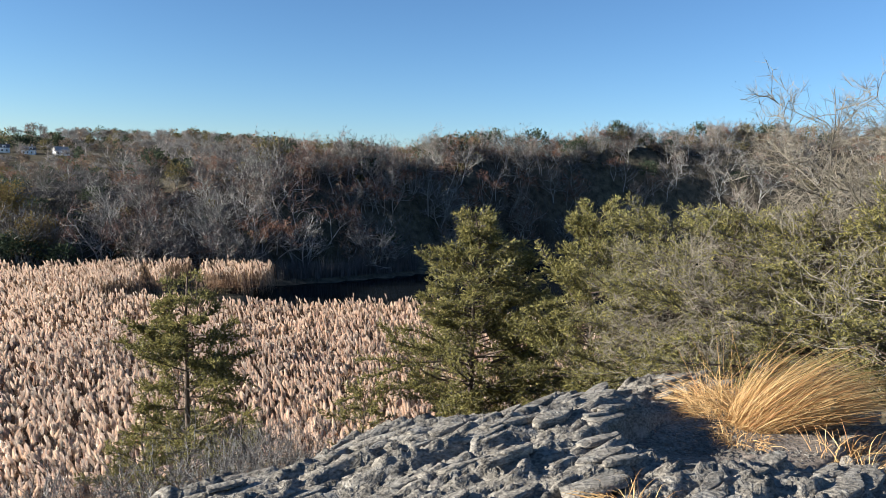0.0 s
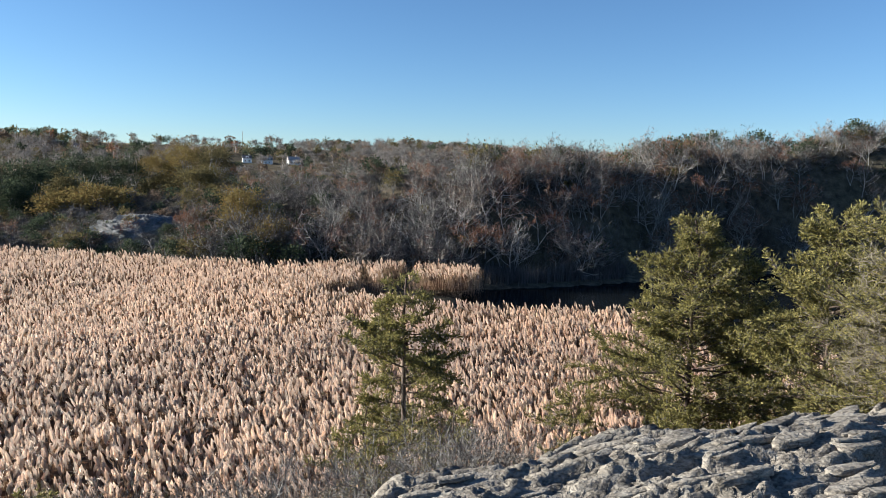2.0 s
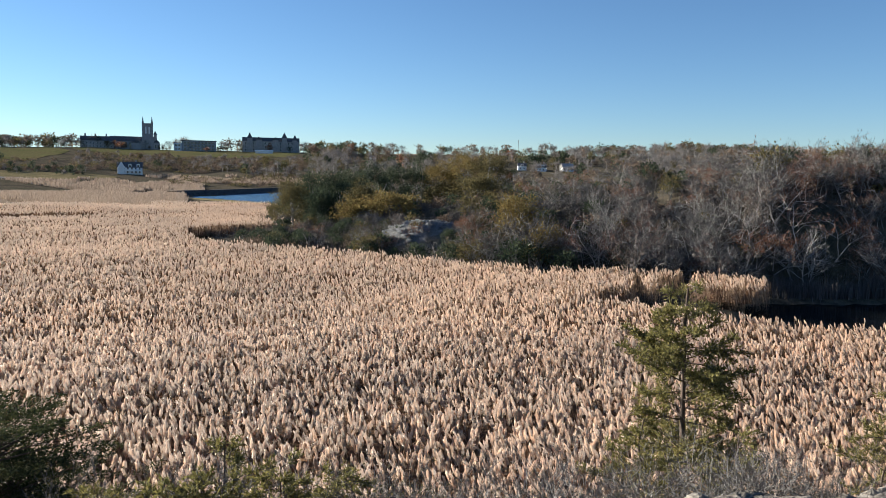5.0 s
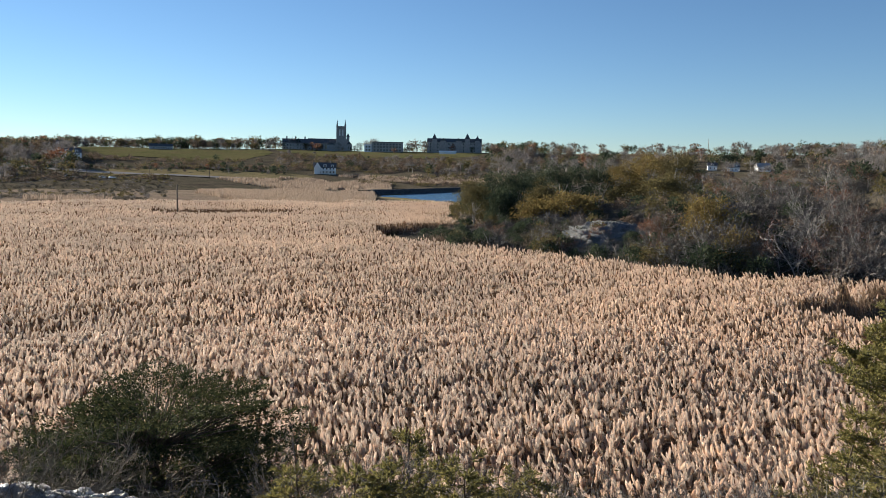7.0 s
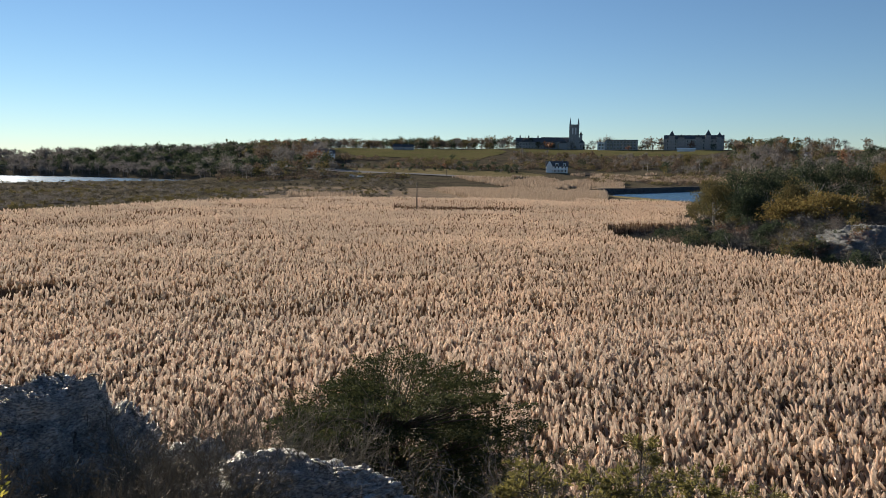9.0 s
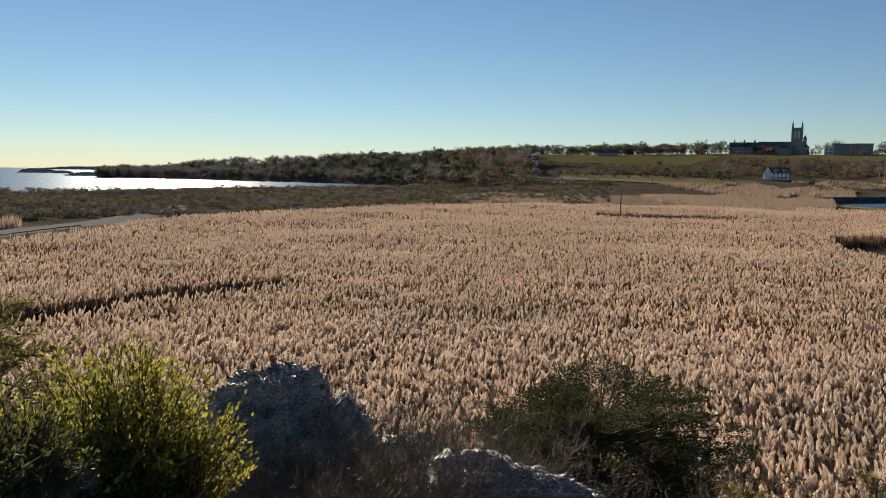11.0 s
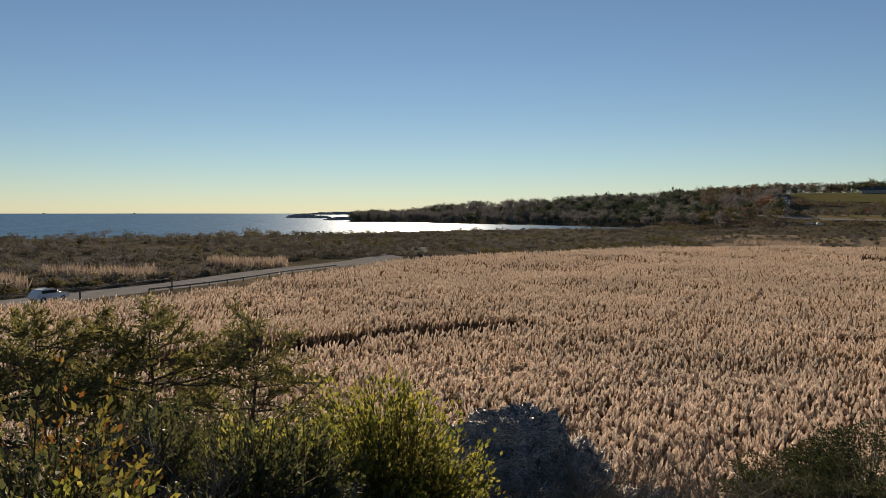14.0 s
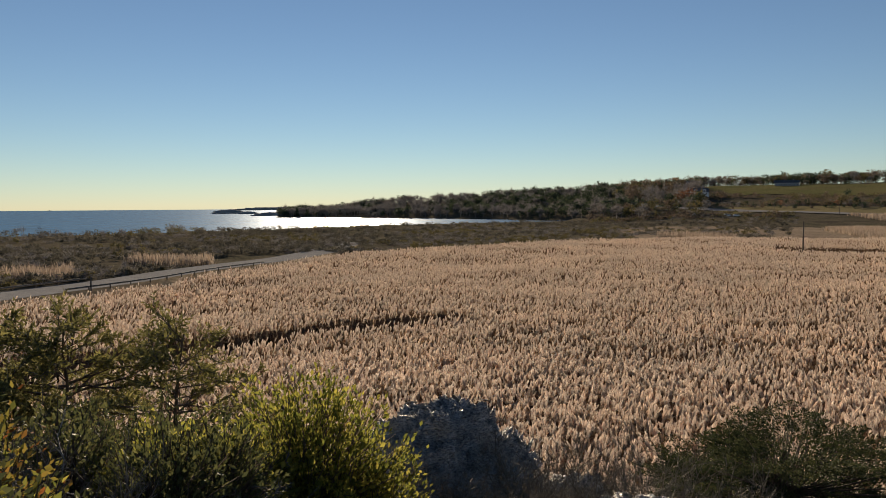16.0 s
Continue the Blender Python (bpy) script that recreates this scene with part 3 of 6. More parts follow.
def make_pad_cedar(name, label, group, loc, seed, h, w, mat, pads=260, per=95, needle=0.085, base=0.3, rz=0.0):
    """A broad old cedar: level limbs that carry flat pads of dense sprays under a rounded top."""
    rng = np.random.default_rng(seed)
    t = thing(name, loc, label, "tree", group, rz)
    wood, green = Buf(), Buf()
    P = np.array([[rng.normal(0, 0.06), rng.normal(0, 0.06), u * h * 0.9 - 0.4 * (u == 0)] for u in np.linspace(0, 1, 8)])
    wood.tube(P, np.linspace(0.035 * h, 0.01 * h, 8), 7)
    tiers = 7
    for i in range(pads):
        a = i * 2.4 + rng.normal(0, 0.3)
        k = i % tiers
        u = base + (1 - base) * (k + rng.uniform(0.35, 0.65)) / tiers
        rim = w / 2 * (1 - (k / tiers) ** 3) ** 0.6 * (0.45 + 0.85 * float(vnoise((a % 6.283) * 1.9, k * 1.7, seed)))
        q = rim * rng.uniform(0.2, 1.0) ** 0.55
        c = np.array([math.cos(a) * q, math.sin(a) * q, u * h + 0.1 * q - 0.06 * h])
        if i % 2 == 0:
            j = int(min(6, u * 7))
            wood.tube([P[j], (P[j] + c) / 2 + rng.normal(0, 0.08, 3), c], [0.03, 0.02, 0.006], 4)
        e = np.array([math.cos(a), math.sin(a), 0.12])
        s = rng.uniform(-0.5, 0.5, per)
        C = c + e * s[:, None] * 0.9 + rng.normal(0, 1, (per, 3)) * (0.2 * (0.75 - s))[:, None] * [1, 1, 0.3]
        D = unit(rng.normal(0, 0.5, (per, 3)) + e * 0.8 + [0, 0, 0.25])
        ln = rng.uniform(0.6, 1.4, per) * needle
        green.slivers(C, D, ln, ln * 0.42, rng)
    part("trunk", wood.mesh("trunk", M_DARKBARK), t)
    part("crown", green.mesh("crown", mat), t)
    return t


# ---- reed marsh ----
def reed_out(az):
    """Far edge of the reed bed by heading."""
    return np.interp(az, [-40, -20, -6, 3, 7, 12, 15.5, 17.5, 20, 28.5, 36, 42.6, 45, 46.5, 48, 52, 57, 65, 74, 79, 82, 89, 95, 97, 105, 113, 121, 130],
                     [46, 54, 60.5, 61, 61.5, 62.5, 64, 84, 86, 96, 108, 118, 124, 150, 246, 260, 259, 254, 245, 226, 200, 181, 164, 146, 112, 99, 95, 93])


def reed_in(az):
    return np.interp(az, [-45, -20, 0, 30, 60, 90, 130], [31, 25, 19, 18, 20, 25, 30])


def reed_here(x, y):
    az, r = heading(x, y)
    jag = (vnoise(x / 3, y / 3, 31) - 0.5) * 4
    main = (r < reed_out(az) + jag) & (r > reed_in(az) + jag)
    strip = (az > 3.9) & (az < 19) & (r > np.interp(az, [4, 8, 17], [79, 78, 68]) + jag * 0.9) & (r < 88 + jag * 0.5)
    strip = strip & ((vnoise(az * 1.1, r / 9, 33) > 0.42) | (az > 13))
    behind = (az > 33) & (az < 48) & (r > np.interp(az, [33, 40, 48], [172, 150, 142])) & (r < np.interp(az, [33, 36, 40, 48], [186, 205, 255, 285]))
    ditch = np.abs(r - np.interp(az, [82, 92, 100, 108, 114], [72, 68, 61, 57, 55]) + jag * 0.3) < np.interp(az, [82, 86, 100, 114], [0, 1.8, 3.4, 3.8])
    gap = ((az - 56.5) / 5.5) ** 2 + ((r - 200) / 9) ** 2 < 1
    return (main | strip | behind) & ~ditch & ~gap


def reed_top(x, y):
    return 2.75 + (vnoise(x / 20, y / 20, 41) - 0.5) * 1.0 + (vnoise(x / 4, y / 4, 43) - 0.5) * 0.35


def build_reeds():
    rng = np.random.default_rng(5)
    # floor of litter and stems between the plumes, its brown darkened for the gaps' shade
    azs, rs = np.radians(np.arange(-42, 128, 0.6)), np.geomspace(20, 262, 150)
    A, R = np.meshgrid(azs, rs)
    X, Y = -np.sin(A) * R, np.cos(A) * R
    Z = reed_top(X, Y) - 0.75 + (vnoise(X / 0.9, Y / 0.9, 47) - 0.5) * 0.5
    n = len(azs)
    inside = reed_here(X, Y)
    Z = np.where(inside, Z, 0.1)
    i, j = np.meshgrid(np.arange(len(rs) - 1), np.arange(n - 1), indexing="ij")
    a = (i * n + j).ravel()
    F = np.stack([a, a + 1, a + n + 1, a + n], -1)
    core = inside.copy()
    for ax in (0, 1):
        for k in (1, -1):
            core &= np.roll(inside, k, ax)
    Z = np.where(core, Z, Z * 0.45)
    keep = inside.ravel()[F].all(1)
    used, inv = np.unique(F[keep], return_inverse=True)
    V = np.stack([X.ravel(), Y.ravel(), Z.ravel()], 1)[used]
    tagged(new("shaded_reed_litter", np_mesh("shaded_reed_litter", V, inv.reshape(-1, 4), mats=[M_UNDER])),
           "dense brown reed stems and leaves under the plumes, with the gaps' shade in the colour", "reeds", kind="stuff")
    for name, r0, r1, dens, sides, fringe, label in (
            ("reeds_near", 18, 52, 12.0, 3, 8, "tan feathery reed plumes of the near marsh"),
            ("reeds_middle", 52, 128, 7.6, 3, 1, "tan feathery reed plumes across the middle marsh"),
            ("reeds_far", 128, 262, 2.7, 3, 0, "pale reed plumes of the far marsh")):
        n = int(dens * (r1**2 - r0**2) / 2 * radians(170))
        az = rng.uniform(-42, 128, n)
        r = np.sqrt(rng.uniform(r0**2, r1**2, n))
        if r1 > 60:
            keep = rng.uniform(0, 1, n) < (r0 / r) ** 0.8
            az, r = az[keep], r[keep]
        x, y = -np.sin(np.radians(az)) * r, np.cos(np.radians(az)) * r
        keep = reed_here(x, y)
        x, y, r, az = x[keep], y[keep], r[keep], az[keep]
        n = len(x)
        grow = np.maximum(1.0, r / 60) ** 0.18
        top = reed_top(x, y) + rng.normal(0, 0.2, n)
        L = rng.uniform(0.36, 0.62, n) * grow
        W = rng.uniform(0.066, 0.108, n) * grow * (1.0 if r0 < 50 else 0.96)
        lean_a = rng.normal(2.6, 0.9, n)
        ln = rng.uniform(0.05, 0.42, n)
        D = unit(np.stack([np.cos(lean_a) * ln, np.sin(lean_a) * ln, np.ones(n)], 1))
        base = np.stack([x, y, top - L], 1)
        tip = base + D * L[:, None] + np.stack([np.cos(lean_a), np.sin(lean_a), -0.3 * np.ones(n)], 1) * (L * ln * 0.5)[:, None]
        ang = np.arange(sides) * 2 * np.pi / sides
        off = np.stack([np.cos(ang), np.sin(ang), 0 * ang], 1)
        turn = rng.uniform(0, 6.28, n)
        c, s = np.cos(turn)[:, None], np.sin(turn)[:, None]
        ox = off[None, :, 0] * c - off[None, :, 1] * s
        oy = off[None, :, 0] * s + off[None, :, 1] * c
        ring = np.stack([ox, oy, 0 * ox], -1)
        core = 0.85 if fringe else 1.0
        low = (base + D * (L * 0.28)[:, None])[:, None] + ring * (W * core)[:, None, None]
        high = (base + (tip - base) * 0.76)[:, None] + ring * (W * 0.8 * core)[:, None, None]
        V = np.concatenate([base[:, None], low, high, tip[:, None]], 1)
        k = V.shape[1]
        F = []
        for q in range(sides):
            p = (q + 1) % sides
            F += [(0, 1 + p, 1 + q), (1 + q, 1 + p, 1 + sides + q), (1 + p, 1 + sides + p, 1 + sides + q), (1 + sides + q, 1 + sides + p, k - 1)]
        b = Buf()
        b.add(V, (np.arange(n)[:, None, None] * k + np.array(F)[None]).reshape(-1, 3))
        for e in range(fringe):
            u = rng.uniform(0.1, 0.85, n)
            C = base + (tip - base) * u[:, None]
            dd = unit(rng.normal(0, 0.5, (n, 3)) * [1, 1, 0.4] + D * 0.9 + np.stack([np.cos(lean_a), np.sin(lean_a), 0 * ln], 1) * 0.25)
            C = C + rng.normal(0, 0.45, (n, 3)) * [1, 1, 0] * W[:, None]
            b.slivers(C, dd, L * rng.uniform(0.16, 0.34, n) * (1.2 - 0.5 * u), W * rng.uniform(0.25, 0.5, n), rng)
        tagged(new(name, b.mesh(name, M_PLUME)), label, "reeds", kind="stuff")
        st = Buf()
        down = rng.uniform(0.9, 1.5, n) if r0 > 50 else rng.uniform(0.7, 1.2, n)
        edge = ((az < 20) & (r > 64)) | (r > reed_out(az) - 4)
        down = np.where(edge, 2.3, down)
        st.slivers(base + D * (L * 0.3)[:, None], unit(-D + rng.normal(0, 0.06, (n, 3))), down, 0.035 * grow, rng)
        ei = np.repeat(np.nonzero(edge)[0], 4)
        E = base[ei] + rng.normal(0, 0.3, (len(ei), 3)) * [1, 1, 0.5]
        st.slivers(E, unit(-D[ei] + rng.normal(0, 0.05, (len(ei), 3))), E[:, 2], 0.03 * grow[ei], rng)
        for e in range(2 if r1 < 130 else 1):
            C = base - D * rng.uniform(0.0, 0.7, n)[:, None]
            dd = unit(np.stack([rng.normal(-0.4, 1, n), rng.normal(0.2, 1, n), rng.uniform(-0.2, 0.9, n)], 1))
            st.slivers(C, dd, rng.uniform(0.3, 0.55, n), 0.035 * grow, rng)
        tagged(new(name.replace("reeds", "reed_stems"), st.mesh(name + "_stems", M_REED)), "dry brown reed stems and strap leaves", "reeds", kind="stuff")


build_reeds()


def build_bank_reeds():
    """Reeds along the far side of the pool, their shade put into a dark colour."""
    rng = np.random.default_rng(6)
    n = 12000
    az = rng.uniform(-16, 3.5, n)
    r = ridge_foot(az) - 0.5 + rng.normal(0, 1.1, n)
    keep = vnoise(az * 0.5, az * 0, 35) > 0.4
    az, r = az[keep], r[keep]
    n = len(az)
    x, y = -np.sin(np.radians(az)) * r, np.cos(np.radians(az)) * r
    C = np.stack([x, y, np.maximum(height(x, y), -0.15)], 1)
    tall = (0.9 + 2.2 * vnoise(x / 2.2, y / 2.2, 37)) * rng.uniform(0.5, 1.15, n)
    b = Buf()
    # the dark stem material stands in for the shade on these reeds
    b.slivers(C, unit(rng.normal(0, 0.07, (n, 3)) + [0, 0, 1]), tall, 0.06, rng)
    tagged(new("bank_reeds", b.mesh("bank_reeds", M_BRUSH)), "reeds along the far side of the pool, shade put into their dark colour", "reeds", kind="stuff")


build_bank_reeds()


# ---- wooded ridge ----
def on_ground(az, r, sink=0.0):
    p = polar(az, r)
    return Vector((p.x, p.y, float(height(p.x, p.y)) - sink))


def build_ridge_trees():
    rng = np.random.default_rng(11)
    kinds = []
    for k, (mt, lab) in enumerate(((M_TWIG, "leafless grey deciduous tree on the ridge"), (M_TANTWIG, "leafless tan-crowned tree on the ridge"), (M_BRUSH, "leafless ridge tree with shade put into its dark colour"), (M_REDTWIG, "leafless tree with russet twigs on the ridge"), (M_TWIG, "pale leafless tree with many stems on the ridge"))):
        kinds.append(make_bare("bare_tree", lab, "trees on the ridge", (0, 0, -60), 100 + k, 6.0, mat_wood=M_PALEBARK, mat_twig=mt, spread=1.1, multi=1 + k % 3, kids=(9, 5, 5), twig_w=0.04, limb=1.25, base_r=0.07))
    for k, (lf, lab) in enumerate(((M_RUST, "small tree with sparse rust-red autumn leaves"), (M_BROWN, "small tree with clinging brown leaves"), (M_RUST, "bushy tree with dark red leaves"))):
        kinds.append(make_bare("autumn_tree", lab, "trees on the ridge", (0, 0, -60), 120 + k, 5.5, mat_wood=M_PALEBARK, mat_twig=M_REDTWIG, leaf=lf, spread=1.15, multi=2, leaf_n=620, kids=(6, 5, 3), twig_w=0.042, leaf_size=0.17, limb=1.2, base_r=0.07))
    greens = []
    for k, (mt, lab) in enumerate(((M_DKGREEN, "dark green pine on the ridge"), (M_OLIVE, "olive green bush on the ridge"), (M_DKGREEN, "dark cedar bush on the ridge"))):
        greens.append(make_leafy("evergreen_tree", lab, "trees on the ridge", (0, 0, -60), 140 + k, 5.0, 4.6, mt, 0.42, n_clump=56, per=11))
    first = set()

    def put(src, az, r, s):
        p = on_ground(az, r)
        m = Matrix.Translation(p) @ pose(0, 0, 0, rng.normal(0, 4), rng.normal(0, 4), rng.uniform(0, 360))
        if src not in first:
            first.add(src)
            src.matrix_basis = m @ Matrix.Diagonal((s, s, s, 1))
            return
        c = copy_thing(src, m)
        c.scale = (s, s, s)

    for i in range(470):
        az = rng.uniform(-44, 42)
        foot = float(ridge_foot(az))
        width = np.interp(az, [-44, 10, 30, 42], [46, 50, 60, 34])
        f = rng.uniform(0, 1)
        r = foot + 1 + width * (f * 0.35 if i % 2 else f)
        tall = np.interp(az, [-44, -6, 4, 14, 24, 42], [1.2, 1.15, 1.15, 1.1, 1.0, 0.62]) * np.interp(r - foot, [0, 20, 50], [1.0, 0.85, 0.75])
        s = rng.uniform(0.75, 1.15) * tall
        q = rng.uniform()
        if az > 12 and q < np.interp(az, [12, 24, 40], [0.1, 0.3, 0.6]):
            put(greens[rng.choice([0, 0, 1, 2])], az, r, s * 0.9)
        elif q < 0.72:
            put(kinds[rng.integers(0, 5)], az, r, s)
        elif q < 0.92 and (az < 15 or q < 0.8):
            put(kinds[rng.integers(5, 8)], az, r, s)
        else:
            put(greens[rng.integers(0, 3)], az, r, s * 0.7)
    for i in range(130):
        az = rng.uniform(-44, 4)
        r = float(ridge_foot(az)) + rng.uniform(13, 34)
        q = rng.uniform()
        put(kinds[rng.integers(0, 5)] if q < 0.42 else (kinds[rng.integers(5, 8)] if q < 0.7 else greens[rng.integers(0, 3)]), az, r, rng.uniform(0.6, 0.95))
    for i in range(46):
        az = rng.uniform(-10, 25)
        put(kinds[rng.integers(0, 5)], az, float(ridge_foot(az)) + rng.uniform(0, 12), rng.uniform(1.05, 1.45))
    for az, r, s in ((-8.5, 131, 1.0), (-9.6, 133, 1.15), (-11, 137, 0.95), (-12.3, 139, 1.0), (-6.8, 127, 0.8), (-19.5, 158, 0.9), (-22, 162, 1.0), (-27, 168, 1.1), (-30, 172, 0.9)):
        put(greens[0], az, r, s)


def build_brush():
    """Undergrowth on the slopes: thin upright stems and dull leaves, too many to count, with the slope's shade in
    their dark colour.
    """
    rng = np.random.default_rng(17)
    n = 60000
    az = rng.uniform(-46, 46, n)
    r = ridge_foot(az) - 1 + 60 * rng.uniform(0, 1, n) ** 1.1
    x, y = -np.sin(np.radians(az)) * r, np.cos(np.radians(az)) * r
    keep = (vnoise(x / 5, y / 5, 61) > 0.3) & (az < 44) & ((az < 10) | (rng.uniform(0, 1, n) < 0.35))
    x, y = x[keep], y[keep]
    C = np.stack([x, y, height(x, y) - 0.1], 1)
    n = len(C)
    b = Buf()
    D = unit(rng.normal(0, 0.45, (n, 3)) + [0, 0, 1])
    L = rng.uniform(0.7, 2.4, n)
    b.slivers(C, D, L, 0.05, rng)
    for e in range(2):
        b.slivers(C + D * (L * rng.uniform(0.3, 0.8, n))[:, None], unit(rng.normal(0, 0.8, (n, 3)) + [0, 0, 0.6]), L * 0.45, 0.05, rng)
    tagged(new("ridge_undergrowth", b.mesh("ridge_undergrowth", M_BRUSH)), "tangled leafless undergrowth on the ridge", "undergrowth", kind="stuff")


def dome(b, rng, x, y, z, h, w, m, size, twiggy=False):
    """One rounded bush or far tree crown of loose pieces, lumpy in outline."""
    k = 7
    lob = unit(rng.normal(size=(k, 3)))
    lob[:, 2] = np.abs(lob[:, 2])
    lob = lob * rng.uniform(0.3, 0.62, (k, 1)) * [w / 2, w / 2, h * 0.55] + [x, y, z + h * 0.42]
    lob[0] = [x, y, z + h * 0.22]
    rad = rng.uniform(0.34, 0.56, k) * w / 2
    q = rng.integers(0, k, m)
    D = unit(rng.normal(size=(m, 3)) + [0, 0, 0.2])
    f = rng.uniform(0.5, 1.0, (m, 1))
    C = lob[q] + D * rad[q][:, None] * f * [1, 1, min(1.0, h / w)]
    C[:, 2] = np.maximum(C[:, 2], z + 0.05 * h)
    if twiggy:
        b.slivers(C - D * rad[q][:, None] * 0.55, unit(D + rng.normal(0, 0.35, (m, 3)) + [0, 0, 0.3]), rad[q] * rng.uniform(0.7, 1.2, m), size, rng)
    else:
        s = size * rng.uniform(0.6, 1.4, m)
        b.slivers(C, unit(D + rng.normal(0, 0.8, (m, 3))), s, s * 0.8, rng)


def build_thickets():
    """Rounded bushes, close together, where the ridge runs down to the reeds."""
    rng = np.random.default_rng(19)
    for name, mat, n, tall, twiggy, label in (("thicket_grey", M_TWIG, 120, (2.2, 4.0), True, "dense grey leafless thicket where the ridge meets the reeds"),
                                              # this darker copy of the grey thicket carries the shade under the trees
                                              ("thicket_dusky", M_BRUSH, 380, (1.8, 3.4), True, "leafless thicket under the ridge trees, shade put into its colour"),
                                              ("thicket_brown", M_BROWN, 80, (1.8, 3.2), False, "brown thicket on the low end of the ridge"),
                                              ("thicket_olive", M_OLIVE, 70, (2.0, 3.8), False, "olive and yellowing bushes on the low ridge"),
                                              ("thicket_dark", M_DKGREEN, 130, (2.0, 4.2), False, "dark evergreen bushes on the low ridge")):
        b = Buf()
        for i in range(n):
            az = rng.uniform(3, 40)
            r = float(ridge_foot(az)) + (rng.uniform(0, 30) if i % 2 else rng.uniform(0, 85))
            if not twiggy and i % 3:
                r = float(ridge_foot(az)) + rng.uniform(30, 90)
            if 25.5 < az < 31 and r < 121:
                continue
            x, y = -math.sin(radians(az)) * r, math.cos(radians(az)) * r
            h = rng.uniform(*tall) * np.interp(az, [3, 34, 40], [1.05, 1.0, 0.6]) * np.interp(r - ridge_foot(az), [0, 5], [0.7, 1])
            dome(b, rng, x, y, float(height(x, y)) - 0.2, h, h * rng.uniform(1.1, 1.6), 240 if twiggy else 210, 0.06 if twiggy else 0.3, twiggy)
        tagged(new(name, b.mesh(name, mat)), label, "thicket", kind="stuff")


def build_crest_brush():
    """Bushes along the brow of the ridge that close the gaps under the trees."""
    rng = np.random.default_rng(21)
    for name, mat, n, twiggy, label in (("crest_brush_grey", M_TWIG, 300, True, "grey leafless brush along the ridge top"), ("crest_brush_brown", M_BROWN, 130, False, "brown brush along the ridge top"), ("crest_brush_olive", M_OLIVE, 150, False, "olive brush along the ridge top")):
        b = Buf()
        for i in range(n):
            az = rng.uniform(-46, 8)
            r = float(ridge_foot(az)) + rng.uniform(12, 44)
            x, y = -math.sin(radians(az)) * r, math.cos(radians(az)) * r
            h = rng.uniform(1.6, 3.4)
            dome(b, rng, x, y, float(height(x, y)) - 0.3, h, h * rng.uniform(1.2, 1.7), 170 if twiggy else 130, 0.07 if twiggy else 0.34, twiggy)
        tagged(new(name, b.mesh(name, mat)), label, "brush", kind="stuff")


def build_dark_clump():
    """Tall dark evergreens between ridge and reservoir, and yellowing trees beside them."""
    rng = np.random.default_rng(20)
    for az, r, h, w, mat, label in ((38.2, 150, 5.6, 6.0, M_OLIVE, "round olive-brown tree before the reservoir"), (36.8, 156, 6.4, 6.5, M_DKGREEN, "dark evergreen tree before the reservoir"),
                                    (35.4, 152, 6.2, 6.5, M_DKGREEN, "dark evergreen tree before the reservoir"), (34.0, 158, 6.6, 7.0, M_DKGREEN, "dark evergreen tree before the reservoir"),
                                    (32.4, 166, 7.4, 7.0, M_DKGREEN, "tall dark evergreen behind yellow bushes"), (30.8, 170, 7.0, 7.0, M_DKGREEN, "tall dark evergreen behind yellow bushes"),
                                    (29.0, 172, 6.6, 7.0, M_DKGREEN, "dark evergreen on the low ridge"), (27.2, 168, 6.6, 8.0, M_GOLD, "yellow-olive tree on the low ridge"),
                                    (25.2, 164, 7.0, 8.5, M_GOLD, "yellow-olive tree on the low ridge"), (23.4, 160, 6.4, 7.0, M_OLIVE, "olive tree on the low ridge"),
                                    (36.2, 144, 4.2, 5.0, M_DKGREEN, "low dark evergreen before the reservoir"), (33.2, 146, 4.4, 5.5, M_OLIVE, "low olive tree before the reservoir"),
                                    (21.5, 104, 5.4, 5.5, M_GOLD, "yellow-olive tree among grey thickets")):
        make_leafy("evergreen_tree" if mat is M_DKGREEN else "yellowing_tree", label, "trees on the ridge", on_ground(az, r, 0.2), int(az * 100), h * 1.5, w * 1.15, mat, 0.3, n_clump=130, per=44, trunk_share=0.05, stems=2, spread=0.55)


build_ridge_trees()
build_brush()
build_thickets()
build_crest_brush()
build_dark_clump()


# ---- far land ----
FAR_ROAD = ((73, 745), (70.9, 700), (68.5, 645), (66, 598), (63, 572), (59, 560), (55, 548))


def far_road_here(az, r):
    q = np.interp(az, [a for a, d in FAR_ROAD[::-1]], [d for a, d in FAR_ROAD[::-1]])
    return 55 < az < 73 and -26 < r - q < 12


def field_here(az, r):
    return (52.5 < az < 66.5 and 640 < r < 1020) or (50 < az < 66 and 555 < r < 630) or far_road_here(az, r) or (37 < az < 53 and 1000 < r < 1085) or (47 < az < 60 and 440 < r < 560) or (20 < az < 33 and 1030 < r < 1090) or (46 < az < 52 and 560 < r < 640)


